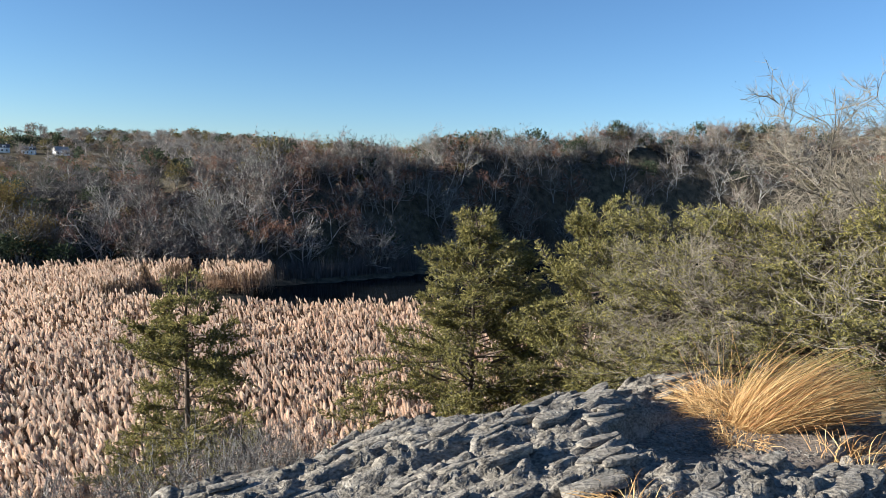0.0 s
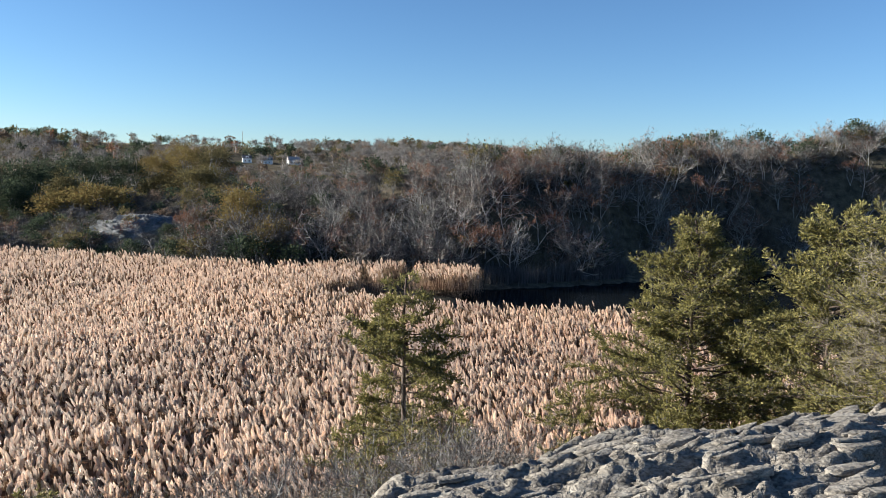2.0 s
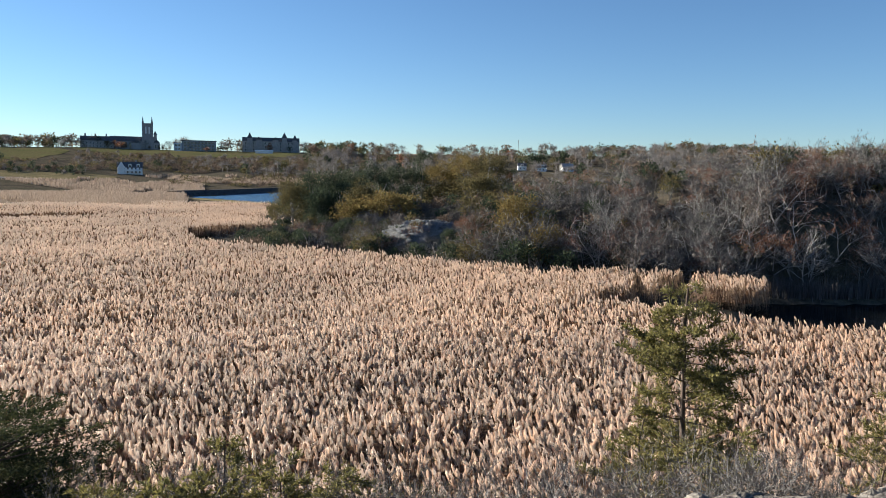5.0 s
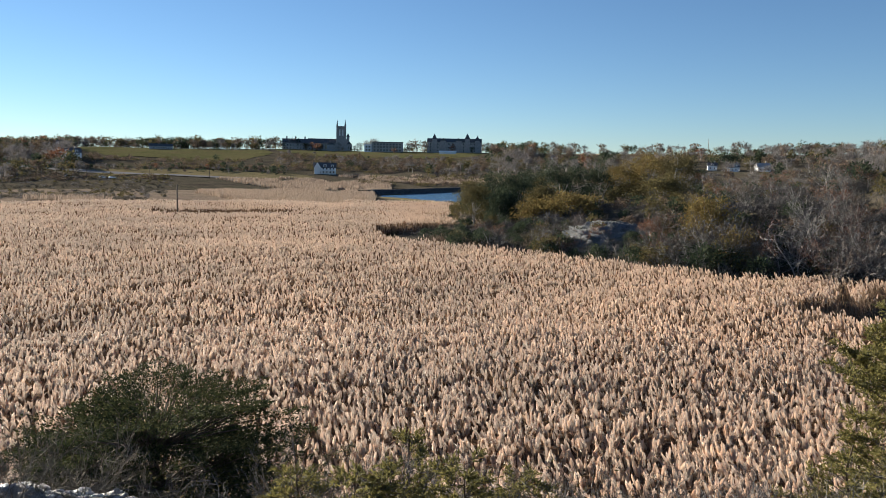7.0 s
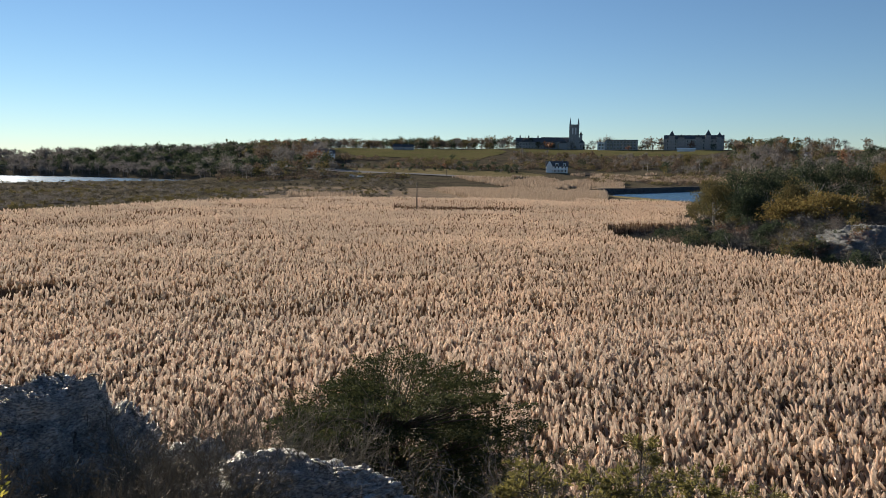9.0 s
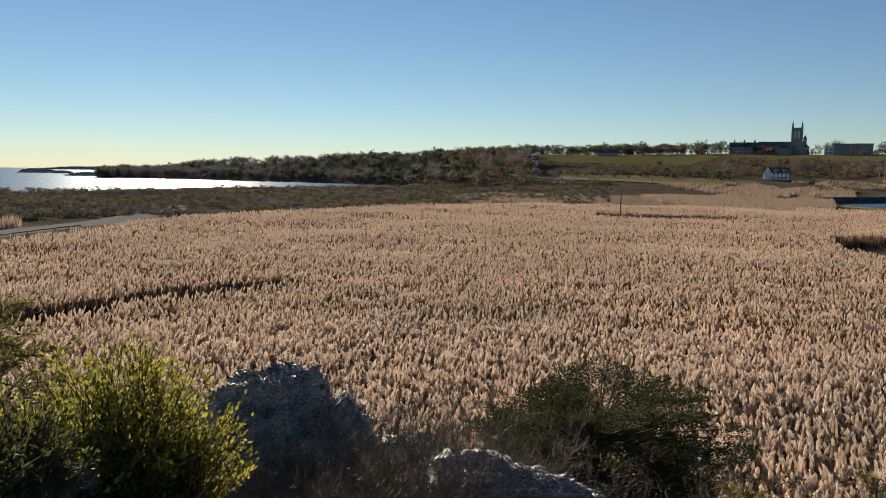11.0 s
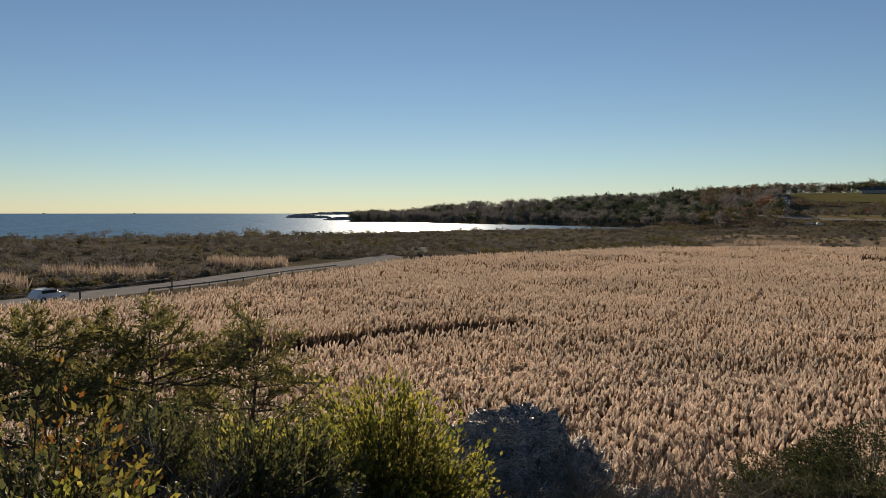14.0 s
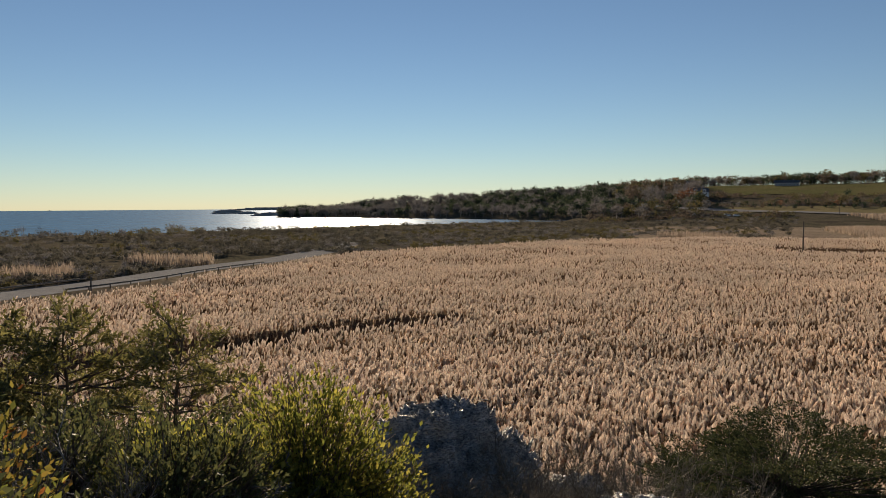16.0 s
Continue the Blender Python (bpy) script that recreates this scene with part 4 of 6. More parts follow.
def build_far_woods():
    rng = np.random.default_rng(23)
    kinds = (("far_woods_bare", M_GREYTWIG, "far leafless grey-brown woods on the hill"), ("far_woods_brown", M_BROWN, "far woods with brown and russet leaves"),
             ("far_woods_olive", M_OLIVE, "far olive and yellowing trees"), ("far_woods_green", M_DKGREEN, "far dark evergreen trees and hedges"), ("far_woods_rust", M_RUST, "far trees with rust-red leaves"))
    bufs = [Buf() for _ in kinds]

    def tree(k, az, r, h):
        x, y = -math.sin(radians(az)) * r, math.cos(radians(az)) * r
        z = float(height(x, y)) - 0.3
        w = h * rng.uniform(0.85, 1.35)
        if k == 0:
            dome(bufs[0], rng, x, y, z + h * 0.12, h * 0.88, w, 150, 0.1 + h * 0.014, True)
        else:
            dome(bufs[k], rng, x, y, z, h, w, 190, h * 0.09 + 0.12)
        bufs[k].tube([(x, y, z - 0.5), (x, y, z + h * 0.6)], [h * 0.028, h * 0.012], 3)

    for i in range(4300):
        az = rng.uniform(-6, 97)
        lo, hi = 190, 1110
        if az > 70:
            lo, hi = float(np.interp(az, [70, 77, 97], [520, 665, 970])), float(np.interp(az, [70, 80, 97], [930, 900, 1060]))
        elif az > 46:
            lo = 560
        elif az > 34:
            lo = 600
        crest = i % 6 == 0
        r = hi - rng.uniform(0, 45) if crest else math.sqrt(rng.uniform(lo * lo, hi * hi))
        x, y = -math.sin(radians(az)) * r, math.cos(radians(az)) * r
        if 19 < az < 31 and r > 900 and i % 6:
            continue
        if field_here(az, r) or (crest and vnoise(az / 0.8, 0.5, 73) < 0.3):
            continue
        open_slope = 37 < az < 66 and r < 1000
        if 37 < az < 53 and 880 < r < 1000 or 17 < az < 24.5 and 640 < r < 768 and i % 4:
            continue
        if open_slope and vnoise(x / 60, y / 60, 71) < 0.4:
            continue
        h = (rng.uniform(7, 20) if az < 46 else rng.uniform(9, 17)) * np.interp(r, [200, 430, 620, 1100], [0.35, 0.55, 0.95, 1.1])
        if crest:
            h *= 1.1
        if open_slope:
            h *= rng.uniform(0.35, 0.75) * float(np.interp(r, [800, 900], [1, 0.5]))
        if az > 74:
            h *= 0.85
        if 12 < az < 34 and r > 560:
            h *= 0.86
        q = 0.6 * vnoise(x / 55, y / 55, 77) + 0.4 * rng.uniform()
        # beyond 72 degrees more grey crowns, haze put into the colour mix
        k = 0 if q < (0.45 if az < 72 else 0.58) else (1 if q < 0.55 else (2 if q < 0.63 else (3 if q < 0.8 else 4)))
        if k == 4 and rng.uniform() < 0.6:
            k = 0
        if az > 72 and k in (2, 4):
            k = 3
        tree(k, az, r, h)
    # trees round the hilltop buildings, hedges below the field
    for az, r, h, k in ((42.5, 1078, 19, 0), (41.9, 1076, 15, 0), (43.3, 1070, 9, 4), (46.7, 1085, 16, 0), (50.2, 1076, 14, 4), (49.6, 1070, 11, 1), (53.2, 1085, 17, 0), (52.6, 1080, 15, 0),
                        (37.4, 1080, 18, 0), (39.9, 1058, 15, 4), (43.0, 1062, 17, 0), (44.2, 1052, 8, 4), (47.0, 1070, 12, 0), (49.9, 1058, 12, 4), (36.4, 1070, 15, 3), (35.2, 1066, 14, 1), (38.4, 1062, 10, 3), (56.8, 1070, 17, 0), (58.2, 1065, 16, 0), (59.4, 1040, 15, 0), (62.0, 1000, 16, 3), 
                        (56.5, 655, 7, 3), (55.2, 640, 8, 3), (54.0, 650, 7, 3), (53.0, 620, 9, 3), (64.9, 690, 11, 1), (65.2, 700, 9, 2), (57.0, 760, 8, 3)):
        tree(k, az, r, h)
    for i in range(150):
        tree(int(rng.choice([0, 3, 3, 1])), rng.uniform(52, 73), rng.uniform(600, 660), rng.uniform(2.5, 5))
    for i in range(230):
        az = rng.uniform(33, 67)
        tree(int(rng.choice([0, 0, 3, 1])), az, rng.uniform(1085, 1115) if az < 62 else rng.uniform(1000, 1100), rng.uniform(3, 7))
    for (name, mat, label), b in zip(kinds, bufs):
        tagged(new(name, b.mesh(name, mat)), label, "woods", kind="stuff")


REED_PATCHES = ((45.8, 60.5, 252, 450, 52000), (44.5, 58.5, 445, 575, 16000), (36, 50, 545, 640, 6000), (64, 71, 268, 300, 900), (102, 110, 168, 190, 1500), (111, 119, 148, 170, 1800), (119, 126, 136, 155, 1200))


def reed_patch(az, r):
    return any(a0 < az < a1 and r0 - (14 if a0 < 95 else -4) < r < r1 for a0, a1, r0, r1, n in REED_PATCHES)


def build_scrub():
    """Low dune scrub between marsh and sea, and rough ground before the hill."""
    rng = np.random.default_rng(29)
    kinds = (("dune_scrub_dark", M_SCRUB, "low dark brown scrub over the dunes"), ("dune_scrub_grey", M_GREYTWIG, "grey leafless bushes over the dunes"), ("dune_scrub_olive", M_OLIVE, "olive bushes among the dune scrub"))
    bufs = [Buf() for _ in kinds]
    for i in range(4600):
        az = rng.uniform(50, 126)
        lo = float(np.interp(az, [50, 60, 79, 89, 97, 105, 126], [300, 275, 240, 195, 202, 158, 118]))
        hi = float(min(shore(az) - 22, 640)) if az > 72 else 620
        r = lo + (hi - lo) * rng.uniform(0, 1) ** 1.3
        x, y = -math.sin(radians(az)) * r, math.cos(radians(az)) * r
        if vnoise(x / 24, y / 24, 75) < 0.22 or field_here(az, r) or reed_patch(az, r):
            continue
        q = 0.6 * vnoise(x / 30, y / 30, 79) + 0.4 * rng.uniform()
        k = 0 if q < 0.5 else (1 if q < 0.68 else 2)
        h = rng.uniform(0.8, 1.9) * (1.3 if az > 92 else 1) * (1.5 if rng.uniform() < 0.12 else 1)
        big = 1 + 1.1 * float(step(55, 25, hi - r)) * float(vnoise(az * 0.55, 0.5, 97)) * (az > 76)
        h *= big
        dome(bufs[k], rng, x, y, float(height(x, y)) - 0.2, h, rng.uniform(2.0, 5.5) * big, 90, 0.09 if k == 1 else 0.4, k == 1)
    for (name, mat, label), b in zip(kinds, bufs):
        tagged(new(name, b.mesh(name, mat)), label, "scrub", kind="stuff")


def patch_sheet(name, az0, az1, r0, r1, lift, mat, label, rough=0.0):
    azs, rs = np.linspace(az0, az1, 40), np.linspace(0, 1, 14)
    A, T = np.meshgrid(azs, rs)
    jag = (fbm(A * 0.8, A * 0 + r0, 81) - 0.5) * (r1 - r0) * rough
    R = r0 + (r1 - r0) * T + jag * np.where(T < 0.5, 1 - T, T)
    u = (A - az0) / (az1 - az0)
    mid = r0 + (r1 - r0) * 0.6
    R = mid + (R - mid) * np.sqrt(np.clip(np.minimum(u, 1 - u) * 6, 0, 1))
    X, Y = -np.sin(np.radians(A)) * R, np.cos(np.radians(A)) * R
    V = np.stack([X, Y, height(X, Y) + lift], -1).reshape(-1, 3)
    i, j = np.meshgrid(np.arange(13), np.arange(39), indexing="ij")
    a = i * 40 + j
    return tagged(new(name, np_mesh(name, V, np.stack([a, a + 1, a + 41, a + 40], -1).reshape(-1, 4), mats=[mat])), label, "field", kind="structure")


def build_distant_reeds():
    """Pale reed beds beyond the main marsh."""
    rng = np.random.default_rng(37)
    b = Buf()
    for az0, az1, r0, r1, n in REED_PATCHES:
        az = rng.uniform(az0, az1, n)
        r = np.sqrt(rng.uniform(r0**2, r1**2, n))
        x, y = -np.sin(np.radians(az)) * r, np.cos(np.radians(az)) * r
        keep = (0.6 * vnoise(x / 34, y / 34, 85) + 0.4 * vnoise(x / 7, y / 7, 86) > 0.34) & (r > r0 + (r1 - r0) * (0.06 * vnoise(az * 0.9, az * 0, 87) + np.clip(1 - (az1 - az) / 9, 0, 1) ** 2)) & (r < r1 - (r1 - r0) * 0.4 * vnoise(az * 0.8, az * 0, 89))
        x, y, r = x[keep], y[keep], r[keep]
        C = np.stack([x, y, height(x, y)], 1)
        for e in range(2):
            D = unit(rng.normal(0, 0.2, (len(C), 3)) + [0, 0, 1])
            b.leaves(C + rng.normal(0, 0.6, C.shape) * [1, 1, 0], D, rng.uniform(1.2, 2.7, len(C)), r / 1000, rng)
    tagged(new("reeds_distant", b.mesh("reeds_distant", M_REEDFAR)), "pale tan reed beds beyond the marsh", "reeds", kind="stuff")


build_far_woods()
build_scrub()
build_distant_reeds()
patch_sheet("hill_field", 53, 66, 780, 1025, 0.3, M_FIELD, "green mown field on the far hill", 0.45)
patch_sheet("marsh_meadow", 55, 72, 255, 430, 0.15, M_MEADOW, "flat brown grass meadow beyond the reeds", 0.2)
patch_sheet("lower_field", 50, 66, 560, 625, 0.3, M_BANKGRASS, "pale green meadow strip below the hedges", 0.2)
patch_sheet("school_lawn", 37.5, 53, 895, 1095, 0.3, M_FIELD, "green lawn before the hilltop buildings", 0.12)
patch_sheet("crest_field", 20, 33, 1045, 1100, 0.3, M_DRYFIELD, "tan field along the hill crest", 0.1)


def build_hill_scrub():
    """Brown and olive brush on the slope before the hilltop buildings."""
    rng = np.random.default_rng(61)
    for name, mat, n, label in (("hill_brush_brown", M_BROWN, 1500, "brown autumn brush on the far slope"), ("hill_brush_green", M_OLIVE, 900, "olive brush on the far slope")):
        b = Buf()
        for i in range(n):
            az, r = rng.uniform(34, 74), rng.uniform(520, 1000)
            x, y = -math.sin(radians(az)) * r, math.cos(radians(az)) * r
            if vnoise(x / 45, y / 45, 77) < 0.35 or (37 < az < 54 and r > 890) or field_here(az, r) and not (640 < r < 770 and 52 < az < 67):
                continue
            h, w, m = rng.uniform(1.2, 4.6), rng.uniform(2, 5.5), 66
            D = unit(rng.normal(size=(m, 3)))
            D[:, 2] = np.abs(D[:, 2])
            C = D * rng.uniform(0.5, 1, (m, 1)) * [w, w, h] + [x, y, float(height(x, y))]
            s = rng.uniform(0.5, 1.2, m)
            b.slivers(C, unit(D + rng.normal(0, 0.6, (m, 3))), s, s * 0.8, rng)
        tagged(new(name, b.mesh(name, mat)), label, "brush", kind="stuff")


build_hill_scrub()


# ---- rock ledge underfoot ----
STRIKE = unit([0.86, 0.5])
ACROSS = np.array([-STRIKE[1], STRIKE[0]])
EDGE = np.array([-0.83, 3.95])


def cells(s, t, su, tu, seed):
    """Nearest jittered cell: its random values, offset from its centre and distance to the border."""
    gs, gt = s / su, t / tu
    gs = gs + 0.5 * (np.floor(gt).astype(int) % 2)
    i0, j0 = np.floor(gs).astype(np.int64), np.floor(gt).astype(np.int64)
    best = np.full(s.shape, 9.0)
    second = np.full(s.shape, 9.0)
    ci, cj, ds, dt = np.zeros_like(i0), np.zeros_like(i0), np.zeros(s.shape), np.zeros(s.shape)
    for di in (-1, 0, 1):
        for dj in (-1, 0, 1):
            i, j = i0 + di, j0 + dj
            a = gs - (i + 0.5 + 0.8 * (lattice(i, j, seed) - 0.5))
            b = gt - (j + 0.5 + 0.8 * (lattice(i, j, seed + 1) - 0.5))
            d = np.hypot(a, b)
            near = d < best
            second = np.where(near, best, np.minimum(second, d))
            ci, cj, ds, dt = np.where(near, i, ci), np.where(near, j, cj), np.where(near, a, ds), np.where(near, b, dt)
            best = np.where(near, d, best)
    return ci, cj, ds, dt, second - best


def ledge_edge(s):
    """How far the ledge's brow lies beyond the straight edge line."""
    return 0.15 * np.sin(s * 1.7) + 0.12 * np.sin(s * 3.9 + 1) + np.interp(s, [-3.5, -1.2, 0, 4, 6], [-1.6, -0.25, 0, 0.25, 0.5])


def soil_hollow(s, t):
    """1 inside the worn hollow of the ledge that holds the soil, 0 outside."""
    d = np.hypot((s - 3.6) / 1.1, (t + 1.15) / 0.62) + 0.5 * (fbm(s * 1.6, t * 2.4, 55) - 0.5)
    return step(1.0, 0.82, d)


def ledge_z(x, y):
    x, y = np.asarray(x, float), np.asarray(y, float)
    s = (x - EDGE[0]) * STRIKE[0] + (y - EDGE[1]) * STRIKE[1]
    t = (x - EDGE[0]) * ACROSS[0] + (y - EDGE[1]) * ACROSS[1]
    w = t + 0.1 * (vnoise(s * 2, t * 3, 91) - 0.5) + 0.05 * s
    z = 11.42 + np.interp(s, [-3, -1.5, 0, 0.7, 1.8, 2.8, 3.4, 4.05, 6], [-0.3, -0.2, -0.14, -0.13, -0.03, 0.02, -0.09, -0.2, -0.26]) + 0.03 * np.sin(t * 2.2 + s)
    for su, tu, amp, seed in ((1.5, 0.32, 0.05, 101), (0.55, 0.13, 0.055, 111), (0.24, 0.06, 0.03, 121), (0.1, 0.03, 0.012, 127)):
        i, j, ds, dt, gap = cells(s + 0.3 * vnoise(s, t * 2, seed), w, su, tu, seed)
        h = lattice(i, j, seed + 5) - 0.5
        tilt = (lattice(i, j, seed + 7) - 0.3) * 0.9
        z = z + amp * (h + tilt * dt * 1.3 + (0.28 + h * 0.8) * ds - 0.12 * (ds * ds + dt * dt)) - amp * 0.55 * step(0.09, 0.0, gap)
    z = z + 0.016 * (fbm(s * 9, t * 26, 131) - 0.5)
    brow = t - ledge_edge(s)
    z = z - 1.6 * step(0, 1.1, brow) - 0.35 * step(-0.5, 0.25, brow) * 0.4
    h = soil_hollow(s, t)
    return z * (1 - h) + np.minimum(z, 11.2) * h


def build_ledge():
    s, t = np.arange(-4.2, 5.8, 0.03), np.arange(-3.4, 1.2, 0.024)
    S, T = np.meshgrid(s, t)
    X, Y = EDGE[0] + S * STRIKE[0] + T * ACROSS[0], EDGE[1] + S * STRIKE[1] + T * ACROSS[1]
    Z = ledge_z(X, Y)
    rim = np.minimum(np.minimum(S + 4.2, 5.8 - S), T + 3.4) + 0.5 * (fbm(S * 1.5, T * 1.5, 57) - 0.5)
    Z = Z - 0.5 * step(0.7, 0.1, rim)
    n = len(s)
    i, j = np.meshgrid(np.arange(len(t) - 1), np.arange(n - 1), indexing="ij")
    a = i * n + j
    ob = new("rock_ledge", np_mesh("rock_ledge", np.stack([X, Y, Z], -1).reshape(-1, 3), np.stack([a, a + 1, a + n + 1, a + n], -1).reshape(-1, 4), mats=[M_ROCK]))
    tagged(ob, "weathered grey slate ledge of tilted overlapping slabs", "rock")
    return ob


ledge = build_ledge()


def slab_mesh(seed, mat=None):
    """A flat angular slab with a broken outline and a chipped upper rim."""
    rng = np.random.default_rng(seed)
    n = 8
    ang = np.sort(np.arange(n) * 2 * math.pi / n + rng.uniform(-0.28, 0.28, n))
    out = rng.uniform(0.82, 1.12, n)
    V, F = [(rng.normal(0, 0.1), rng.normal(0, 0.1), 1.02)], []
    for rr, zz in ((0.86, 1.0), (1.0, 0.72), (0.97, -1.2)):
        for q in range(n):
            V.append((math.cos(ang[q]) * out[q] * rr, math.sin(ang[q]) * out[q] * rr, zz + rng.normal(0, 0.06)))
    for q in range(n):
        p = (q + 1) % n
        F.append((0, 1 + q, 1 + p))
        for k in (0, 1):
            a, b = 1 + n * k + q, 1 + n * k + p
            F += [(a, a + n, b), (b, a + n, b + n)]
    return np_mesh("slab", V, F, False, [mat or M_ROCK])


def build_slabs():
    rng = np.random.default_rng(43)
    kinds = [slab_mesh(k) for k in range(9)]
    turn = math.degrees(math.atan2(STRIKE[1], STRIKE[0]))
    count = 0
    while count < 300:
        s, t = rng.uniform(-2.9, 5.2), rng.uniform(-2.3, 0.3)
        x, y = EDGE[0] + s * STRIKE[0] + t * ACROSS[0], EDGE[1] + s * STRIKE[1] + t * ACROSS[1]
        if math.hypot(x, y) < 2.4 or soil_hollow(s, t) > 0.02 or t > ledge_edge(s) - 0.05:
            continue
        ob = new("slab", kinds[rng.integers(0, 9)])
        a = rng.uniform(0.045, 0.095) * (1.7 if rng.uniform() < 0.12 else 1)
        m = pose(x, y, float(ledge_z(x, y)) - 0.002, rng.normal(-6, 5), rng.normal(-3, 4), turn + rng.normal(0, 10))
        ob.matrix_basis = m @ Matrix.Diagonal((a * rng.uniform(1.5, 2.9), a * rng.uniform(0.45, 0.9), a * rng.uniform(0.13, 0.27), 1))
        ob.parent = ledge
        count += 1


def build_soil():
    """Sandy soil in the hollow of the ledge, with loose grit."""
    rng = np.random.default_rng(47)
    u = np.linspace(-1, 1, 70)
    A, B = np.meshgrid(u, u)
    S, T = 3.6 + A * 1.45, -1.15 + B * 0.8
    X, Y = EDGE[0] + S * STRIKE[0] + T * ACROSS[0], EDGE[1] + S * STRIKE[1] + T * ACROSS[1]
    Z = 11.255 - 0.3 * (1 - soil_hollow(S, T)) + 0.05 * (fbm(X * 3, Y * 3, 51) - 0.5) + 0.014 * (fbm(X * 18, Y * 18, 53) - 0.5)
    i, j = np.meshgrid(np.arange(69), np.arange(69), indexing="ij")
    a = i * 70 + j
    tagged(new("soil_patch", np_mesh("soil_patch", np.stack([X, Y, Z], -1).reshape(-1, 3), np.stack([a, a + 1, a + 71, a + 70], -1).reshape(-1, 4), mats=[M_SOIL])),
           "sandy grey-brown soil worn into the ledge", "soil", kind="structure")
    b = Buf()
    n = 1500
    S, T = 3.6 + rng.normal(0, 0.55, n), -1.15 + rng.normal(0, 0.28, n)
    keep = soil_hollow(S, T) > 0.9
    S, T = S[keep], T[keep]
    n = len(S)
    x, y = EDGE[0] + S * STRIKE[0] + T * ACROSS[0], EDGE[1] + S * STRIKE[1] + T * ACROSS[1]
    s = rng.uniform(0.006, 0.024, n)
    C = np.stack([x, y, 11.255 + 0 * x], 1)
    O = np.array([(1, 0, 0), (-0.5, 0.87, 0), (-0.5, -0.87, 0), (0, 0, 1)])
    V = C[:, None] + O[None] * [1, 1, 0.5] * s[:, None, None] * rng.uniform(0.7, 1.3, (n, 4, 1))
    b.add(V, (np.arange(n)[:, None, None] * 4 + np.array([(0, 1, 3), (1, 2, 3), (2, 0, 3)])[None]).reshape(-1, 3))
    tagged(new("gravel", b.mesh("gravel", M_ROCK, False)), "loose grit and stone chips on the soil", "gravel", kind="stuff")


build_soil()


# ---- grass on the ledge ----
def grass_tuft(loc, seed, n, length, lean, spread, label, mat=None, width=0.012, base=0.12, droop=0.13, scatter=0.55):
    rng = np.random.default_rng(seed)
    b, low = Buf(), Buf()
    for i in range(n):
        a = rng.uniform(0, 2 * math.pi)
        p = np.array([math.cos(a), math.sin(a), 0]) * base * math.sqrt(rng.uniform())
        d = unit(np.array([math.cos(a) * spread + lean[0], math.sin(a) * spread + lean[1], 1.0]) + rng.normal(0, scatter, 3))
        L = length * rng.uniform(0.3, 1.15)
        P = [p]
        for k in range(5):
            d = unit(d + np.array([lean[0], lean[1], 0]) * 0.16 + [0, 0, -droop * (k + 0.3)] + rng.normal(0, 0.035, 3))
            P.append(P[-1] + d * L / 5)
        P = np.array(P)
        P[1:, 2] = np.maximum(P[1:, 2], 0.015 + 0.05 * rng.uniform())
        side = unit(np.cross(P[-1] - P[0], rng.normal(size=3)))
        w = width * np.array([0.8, 1.0, 0.85, 0.6, 0.35, 0.08])[:, None]
        V = np.concatenate([P - side * w / 2, P + side * w / 2])
        F = []
        for k in range(5):
            F += [(k, k + 1, k + 7), (k, k + 7, k + 6)]
        (b if L > 0.6 * length else low).add(V, F)
    ob = new("grass_tuft")
    ob.location = loc
    for name, buf in (("long_blades", b), ("undergrowth", low)):
        piece = new(name, buf.mesh(name, mat or M_STRAW))
        piece.parent = ob
    return tagged(ob, label, "grass", "grass on the ledge")


def on_rock(az, r, dz=0.0):
    p = polar(az, r)
    return Vector((p.x, p.y, float(ledge_z(p.x, p.y)) + dz))


grass_tuft(on_rock(-31.8, 5.9, 0.05), 1, 1200, 1.05, (1.25, 0.2), 0.4, "large tuft of golden dry grass sprawling over the ledge", base=0.2, width=0.005, droop=0.025, scatter=0.34)
grass_tuft(on_rock(-31.0, 6.2, 0.03), 2, 1100, 0.44, (-0.12, 0.2), 0.5, "matted mound of pale dry grass on the ledge", base=0.42, width=0.005, droop=0.2, scatter=0.5)
grass_tuft(on_rock(-30.4, 6.5), 3, 110, 0.75, (0.2, 0.1), 0.3, "upright tuft of golden dry grass stalks", base=0.22, width=0.005, droop=0.05)
grass_tuft(on_rock(-23.5, 3.75, 0.02), 4, 130, 0.26, (-0.3, 0.1), 1.2, "small sprawling tuft of straw grass on the rock", base=0.12, width=0.005)
grass_tuft(on_rock(-39.5, 5.6), 5, 420, 0.34, (0.6, 0.0), 1.0, "low golden grass mat on the soil", base=0.36, width=0.006)
grass_tuft(on_rock(-31.0, 5.5, 0.04), 6, 200, 0.16, (0.1, 0.0), 1.2, "small brown grass tuft on the soil", base=0.2, width=0.005)
grass_tuft(on_rock(-33.2, 5.95, 0.06), 7, 700, 1.1, (1.6, 0.2), 0.3, "long golden grass blades swept sideways by the wind", base=0.18, width=0.005, droop=0.04, scatter=0.26)

# ---- cedars and shrubs on the slope ----
def top_height(el, r, ground):
    return max(0.7, 13 + r * math.tan(radians(el)) - ground.z)


def cedar_at(az, r, el_top, w, seed, label, **kw):
    kw.setdefault("needle", 0.046 if az < 0 else (0.05 if r < 12 else 0.062))
    g = on_ground(az, r, 0.1)
    return make_cedar("cedar_tree", label, "cedars on the slope", g, seed, top_height(el_top, r, g), w, **kw)


